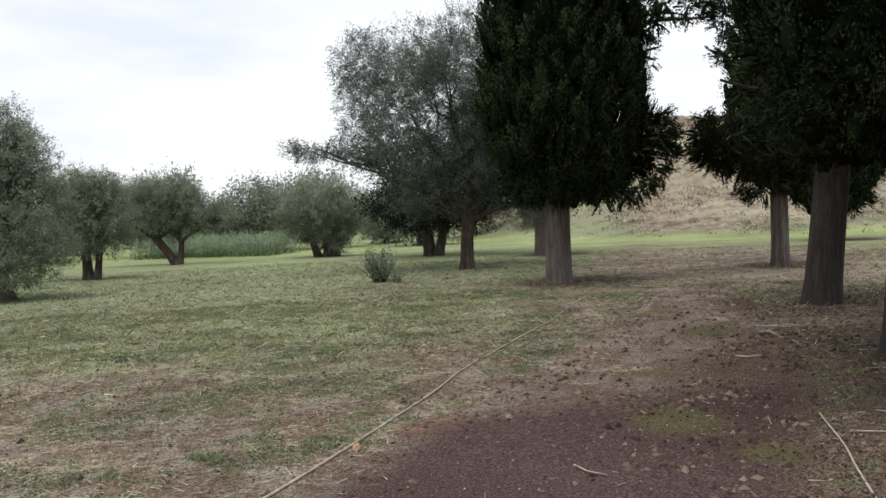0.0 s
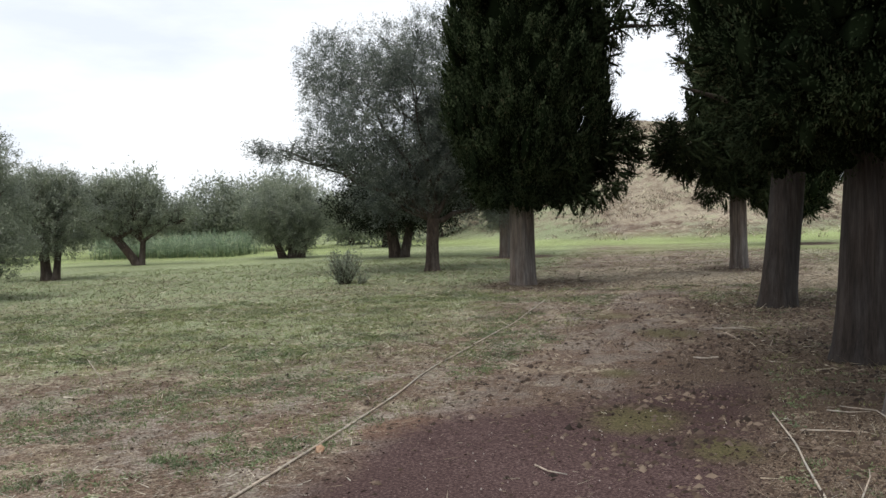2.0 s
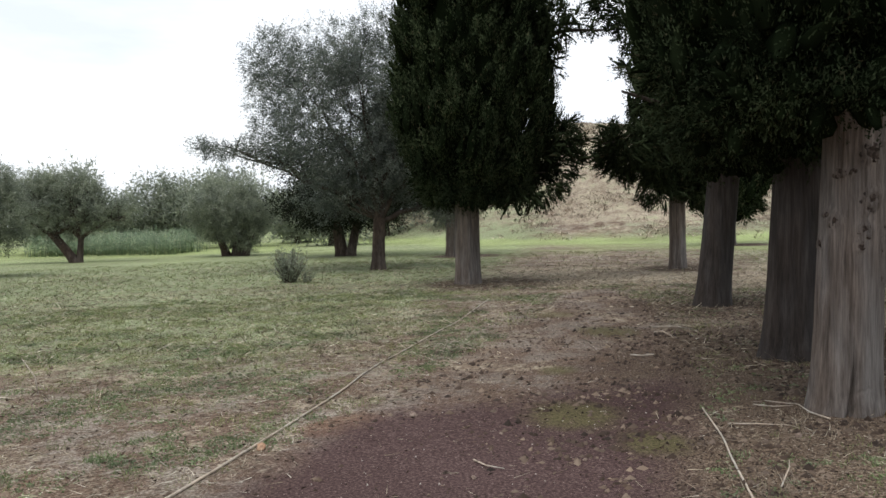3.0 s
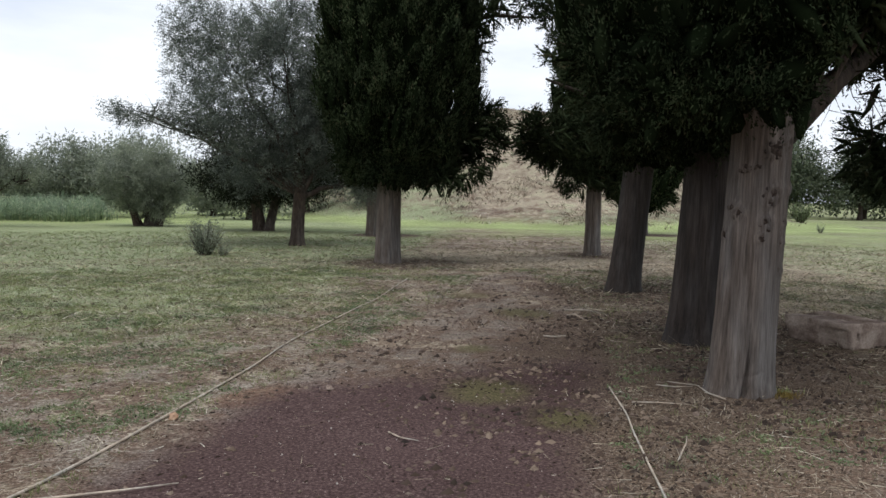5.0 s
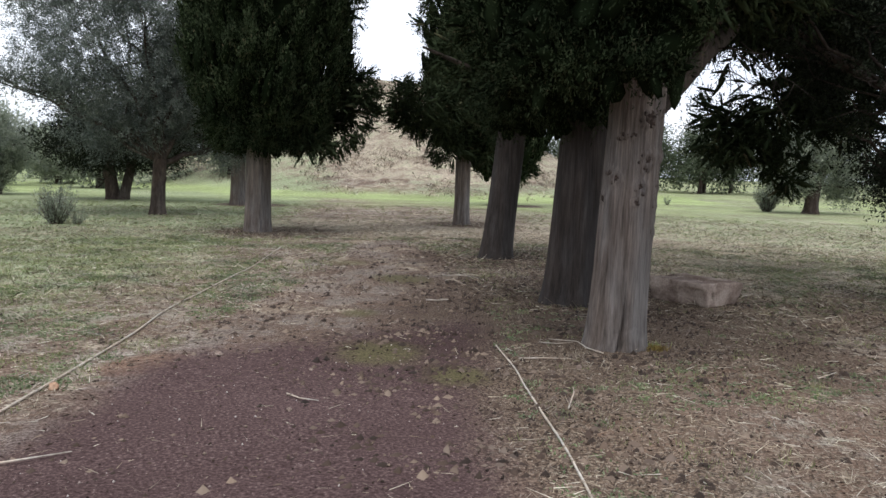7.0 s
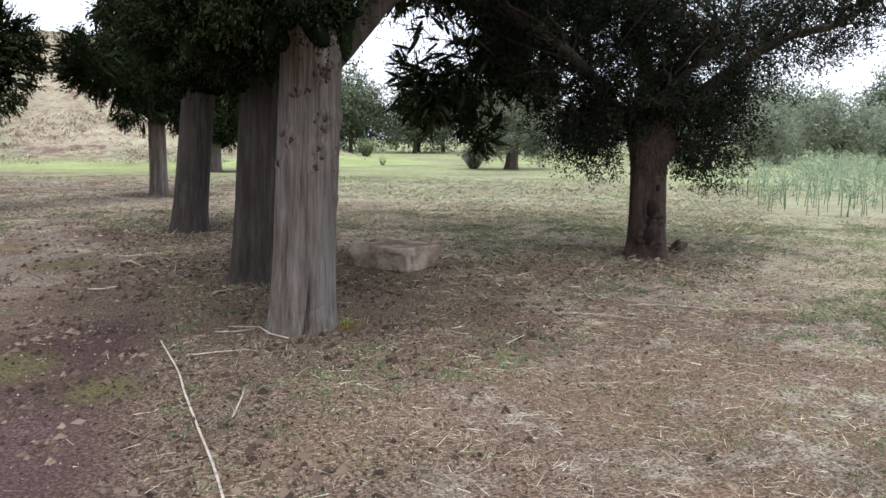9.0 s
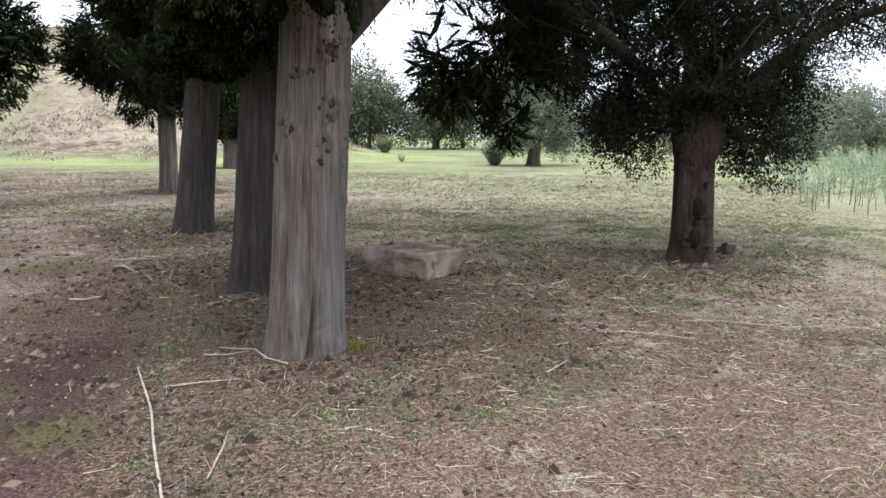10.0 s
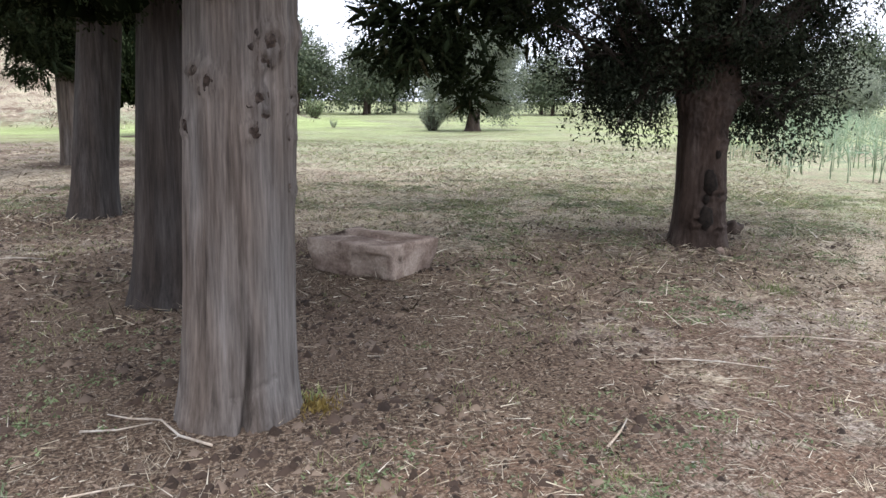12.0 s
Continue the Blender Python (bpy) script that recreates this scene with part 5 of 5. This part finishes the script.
stuff("grass", blades(np.stack([px, py, ground_z(px, py) - 0.004], -1), d, 0.015 + 0.045 * rng.random(n * per), 0.006, False), GRASS_LEAF, "short patchy green grass in the meadow", "grass")

# dry stalks lying flat
x, y = scatter(300000, 20.0, 0.45)
f = fields(x, y)
x, y = masked(x, y, np.clip(0.6 + 0.5 * f["dry"] - 0.55 * f["needle"] + 1.6 * (flat_noise(x, y, 0.7, 63) - 0.5), 0.06, 1) * (1 - 0.96 * smooth(-0.15, 0.15, f["path"])))
n = len(x)
a = rng.random(n) * 2 * np.pi
d = unit(np.stack([np.cos(a), np.sin(a), rng.normal(size=n) * 0.12 + 0.06], -1))
l = 0.03 + 0.15 * rng.random(n) ** 2.6
stuff("straw", blades(np.stack([x, y, ground_z(x, y) + 0.005 + 0.028 * rng.random(n) ** 2], -1), d, l, 0.0032 + 0.0026 * rng.random(n), False), STRAW, "dry pale straw and stalks strewn on the soil", "straw")

# standing dry tufts
x, y = scatter(9000, 20.0)
f = fields(x, y)
x, y = masked(x, y, np.clip(f["dry"] + 0.3, 0, 1) * (1 - f["needle"] * 0.8) * smooth(0.0, -0.2, f["path"]) * smooth(0.52, 0.7, flat_noise(x, y, 0.9, 64)))
n, per = len(x), 16
px, py = (x[:, None] + rng.normal(size=(n, per)) * 0.03).ravel(), (y[:, None] + rng.normal(size=(n, per)) * 0.03).ravel()
d = unit(np.stack([rng.normal(size=n * per) * 0.8, rng.normal(size=n * per) * 0.8, np.ones(n * per)], -1))
stuff("dry_grass", blades(np.stack([px, py, ground_z(px, py) - 0.004], -1), d, 0.03 + 0.09 * rng.random(n * per), 0.004, False), STRAW, "tufts of dry yellow grass", "grass")

# dark litter under the trees and along the path
x, y = scatter(120000, 19.0, 0.7)
f = fields(x, y)
x, y = masked(x, y, np.clip(0.4 + f["needle"] + 0.2 * smooth(-0.6, 0.0, f["path"]), 0, 1) * (1 - 0.75 * smooth(0.1, 0.4, f["path"])) * smooth(0.3, 0.6, flat_noise(x, y, 0.35, 65)))
n = len(x)
a = rng.random(n) * 2 * np.pi
d = unit(np.stack([np.cos(a), np.sin(a), rng.normal(size=n) * 0.35], -1))
stuff("leaf_litter", blades(np.stack([x, y, ground_z(x, y) + 0.004 + 0.01 * rng.random(n)], -1), d, 0.015 + 0.04 * rng.random(n), 0.008 + 0.007 * rng.random(n)), LITTER, "dark fallen twigs and needle litter", "litter")

# coarser cover further out, thinning with distance
def ring(count, near, far, west=-42.0, east=62.0):
    a = radians(west) + rng.random(count) * radians(east - west)
    r = near + (far - near) * rng.random(count) ** 0.8
    return 0.9 + r * np.sin(a), 0.2 + r * np.cos(a)


x, y = ring(90000, 8.0, 30.0)
f = fields(x, y)
x, y = masked(x, y, np.clip(0.35 + 0.6 * f["dry"] - 0.2 * f["needle"] + 2.2 * (flat_noise(x, y, 1.1, 71) - 0.5), 0.03, 1) * (1 - 0.9 * smooth(-0.15, 0.15, f["path"])))
n = len(x)
a = rng.random(n) * 2 * np.pi
d = unit(np.stack([np.cos(a), np.sin(a), rng.normal(size=n) * 0.3 + 0.15], -1))
stuff("straw", blades(np.stack([x, y, ground_z(x, y) + 0.008 + 0.03 * rng.random(n) ** 2], -1), d, 0.08 + 0.16 * rng.random(n) ** 2, 0.006 + 0.007 * rng.random(n), False), STRAW, "pale dry stalks scattered over the further meadow", "straw", True)

x, y = ring(24000, 9.0, 34.0)
f = fields(x, y)
x, y = masked(x, y, np.clip((f["green"] + 0.5 * f["lush"] + 1.6 * (flat_noise(x, y, 1.7, 72) - 0.5) - 0.15) * (1 - 0.9 * f["needle"]), 0, 1) * smooth(0.1, -0.2, f["path"]))
n, per = len(x), 6
px, py = (x[:, None] + rng.normal(size=(n, per)) * 0.06).ravel(), (y[:, None] + rng.normal(size=(n, per)) * 0.06).ravel()
d = unit(np.stack([rng.normal(size=n * per) * 0.6, rng.normal(size=n * per) * 0.6, np.ones(n * per)], -1))
stuff("grass", blades(np.stack([px, py, ground_z(px, py) - 0.004], -1), d, 0.03 + 0.06 * rng.random(n * per), 0.014, False), GRASS_LEAF, "short green grass further out in the meadow", "grass", True)

x, y = ring(60000, 3.0, 21.0)
f = fields(x, y)
x, y = masked(x, y, np.clip(0.05 + 1.1 * f["needle"] + 0.25 * smooth(-1.2, 0.0, f["path"]) * smooth(5.0, 8.0, y), 0, 1) * smooth(0.42, 0.58, flat_noise(x, y, 0.5, 73)))
n = len(x)
s = 0.01 + 0.032 * rng.random(n) ** 2
o = np.array([[1, 0, 0], [0, 1, 0], [-1, 0, 0], [0, -1, 0], [0.2, 0.1, 0.75]])
v = np.stack([x, y, ground_z(x, y) - 0.001], -1)[:, None] + (o[None] * (0.5 + 1.0 * rng.random((n, 5, 3)))) * s[:, None, None]
tri = np.array([[0, 1, 4], [1, 2, 4], [2, 3, 4], [3, 0, 4]])
stuff("clods", (v.reshape(-1, 3), (np.arange(n)[:, None, None] * 5 + tri[None]).reshape(-1, 3)), LITTER, "dark crumbly clods of litter under the cypresses", "litter")

x, y = HILL[0] + rng.normal(size=9000) * 13, 40 + 34 * rng.random(9000)
x, y = masked(x, y, smooth(33, 27, np.hypot((x - HILL[0]) / 0.74, y - HILL[1])) * smooth(0.4, 0.62, flat_noise(x, y, 3.0, 74)))
n, per = len(x), 10
px, py = (x[:, None] + rng.normal(size=(n, per)) * 0.16).ravel(), (y[:, None] + rng.normal(size=(n, per)) * 0.16).ravel()
d = unit(np.stack([rng.normal(size=n * per) * 0.7, rng.normal(size=n * per) * 0.7, np.ones(n * per)], -1))
stuff("dry_grass", blades(np.stack([px, py, ground_z(px, py) - 0.01], -1), d, 0.1 + 0.16 * rng.random(n * per), 0.035, False), STRAW, "tussocks of dry grass on the bare hill", "grass", True)

# low leafy weeds
x, y = scatter(44000, 18.0)
f = fields(x, y)
x, y = masked(x, y, np.clip(0.5 + f["green"], 0, 1) * (1 - f["needle"] * 0.9) * smooth(0.0, -0.25, f["path"]) * smooth(0.49, 0.63, flat_noise(x, y, 1.1, 66)))
n, per = len(x), 17
px, py = (x[:, None] + rng.normal(size=(n, per)) * 0.045).ravel(), (y[:, None] + rng.normal(size=(n, per)) * 0.045).ravel()
d = unit(np.stack([rng.normal(size=n * per), rng.normal(size=n * per), 0.25 + 0.5 * rng.random(n * per)], -1))
stuff("weeds", blades(np.stack([px, py, ground_z(px, py) + 0.002], -1), d, 0.015 + 0.02 * rng.random(n * per), 0.014, False), WEED_LEAF, "low leafy green weeds in small patches", "weeds")

# grit on the path
x, y = scatter(26000, 17.0, 0.5)
f = fields(x, y)
x, y = masked(x, y, smooth(-0.15, 0.3, f["path"]) * 0.9 + 0.03)
n = len(x)
s = 0.003 + 0.009 * rng.random(n) ** 3
o = np.array([[1, 0, 0], [-0.5, 0.8, 0], [-0.5, -0.8, 0], [0.05, 0, 0.9], [0, 0, -0.6]])
v = np.stack([x, y, ground_z(x, y) + 0.002], -1)[:, None] + (o[None] * (0.7 + 0.6 * rng.random((n, 5, 3)))) * s[:, None, None]
tri = np.array([[0, 1, 3], [1, 2, 3], [2, 0, 3], [1, 0, 4], [2, 1, 4], [0, 2, 4]])
fc = (np.arange(n)[:, None, None] * 5 + tri[None]).reshape(-1, 3)
stuff("grit", (v.reshape(-1, 3), fc), PEBBLE, "loose reddish grit with pale specks on the path", "gravel")

# small dark cones and clods dropped by the cypresses
x, y = scatter(16000, 18.0, 0.5)
f = fields(x, y)
x, y = masked(x, y, np.clip(0.1 + 0.9 * f["needle"] + 0.5 * smooth(-0.2, 0.3, f["path"]) * smooth(5.5, 8.0, y), 0, 1) * smooth(0.4, 0.6, flat_noise(x, y, 0.8, 68)))
n = len(x)
s = 0.005 + 0.009 * rng.random(n)
o = np.array([[1, 0, 0], [0, 1, 0], [-1, 0, 0], [0, -1, 0], [0, 0, 0.9], [0, 0, -0.5]])
v = np.stack([x, y, ground_z(x, y) + 0.006], -1)[:, None] + (o[None] * (0.7 + 0.6 * rng.random((n, 6, 3)))) * s[:, None, None]
tri = np.array([[0, 1, 4], [1, 2, 4], [2, 3, 4], [3, 0, 4], [1, 0, 5], [2, 1, 5], [3, 2, 5], [0, 3, 5]])
stuff("cones", (v.reshape(-1, 3), (np.arange(n)[:, None, None] * 6 + tri[None]).reshape(-1, 3)), LITTER, "small dark fallen cones and clods", "litter")

# a yellow-green tuft at the near cypress foot and bright seedlings
for tx, ty, count, high, mat, text in ((4.43, 5.72, 260, 0.06, YELLOW_MOSS, "yellowish moss and dry tuft at the cypress foot"), (4.5, 5.85, 60, 0.07, GRASS_LEAF, "green moss and grass at the cypress foot"),
                                       (-1.75, 5.3, 80, 0.09, WEED_LEAF, "bright green seedling tuft in the meadow"), (-2.5, 4.8, 60, 0.07, WEED_LEAF, "low bright green seedlings"),
                                       (2.78, 4.85, 40, 0.06, WEED_LEAF, "green seedlings beside the cord"), (8.6, 5.3, 90, 0.12, GRASS_LEAF, "grey-green grass clump in the straw")):
    px, py = tx + rng.normal(size=count) * 0.06, ty + rng.normal(size=count) * 0.06
    d = unit(np.stack([rng.normal(size=count) * 0.6, rng.normal(size=count) * 0.6, np.ones(count)], -1))
    stuff("grass_tuft", blades(np.stack([px, py, ground_z(px, py) - 0.004], -1), d, high * (0.4 + 0.6 * rng.random(count)), 0.008), mat, text, "grass")
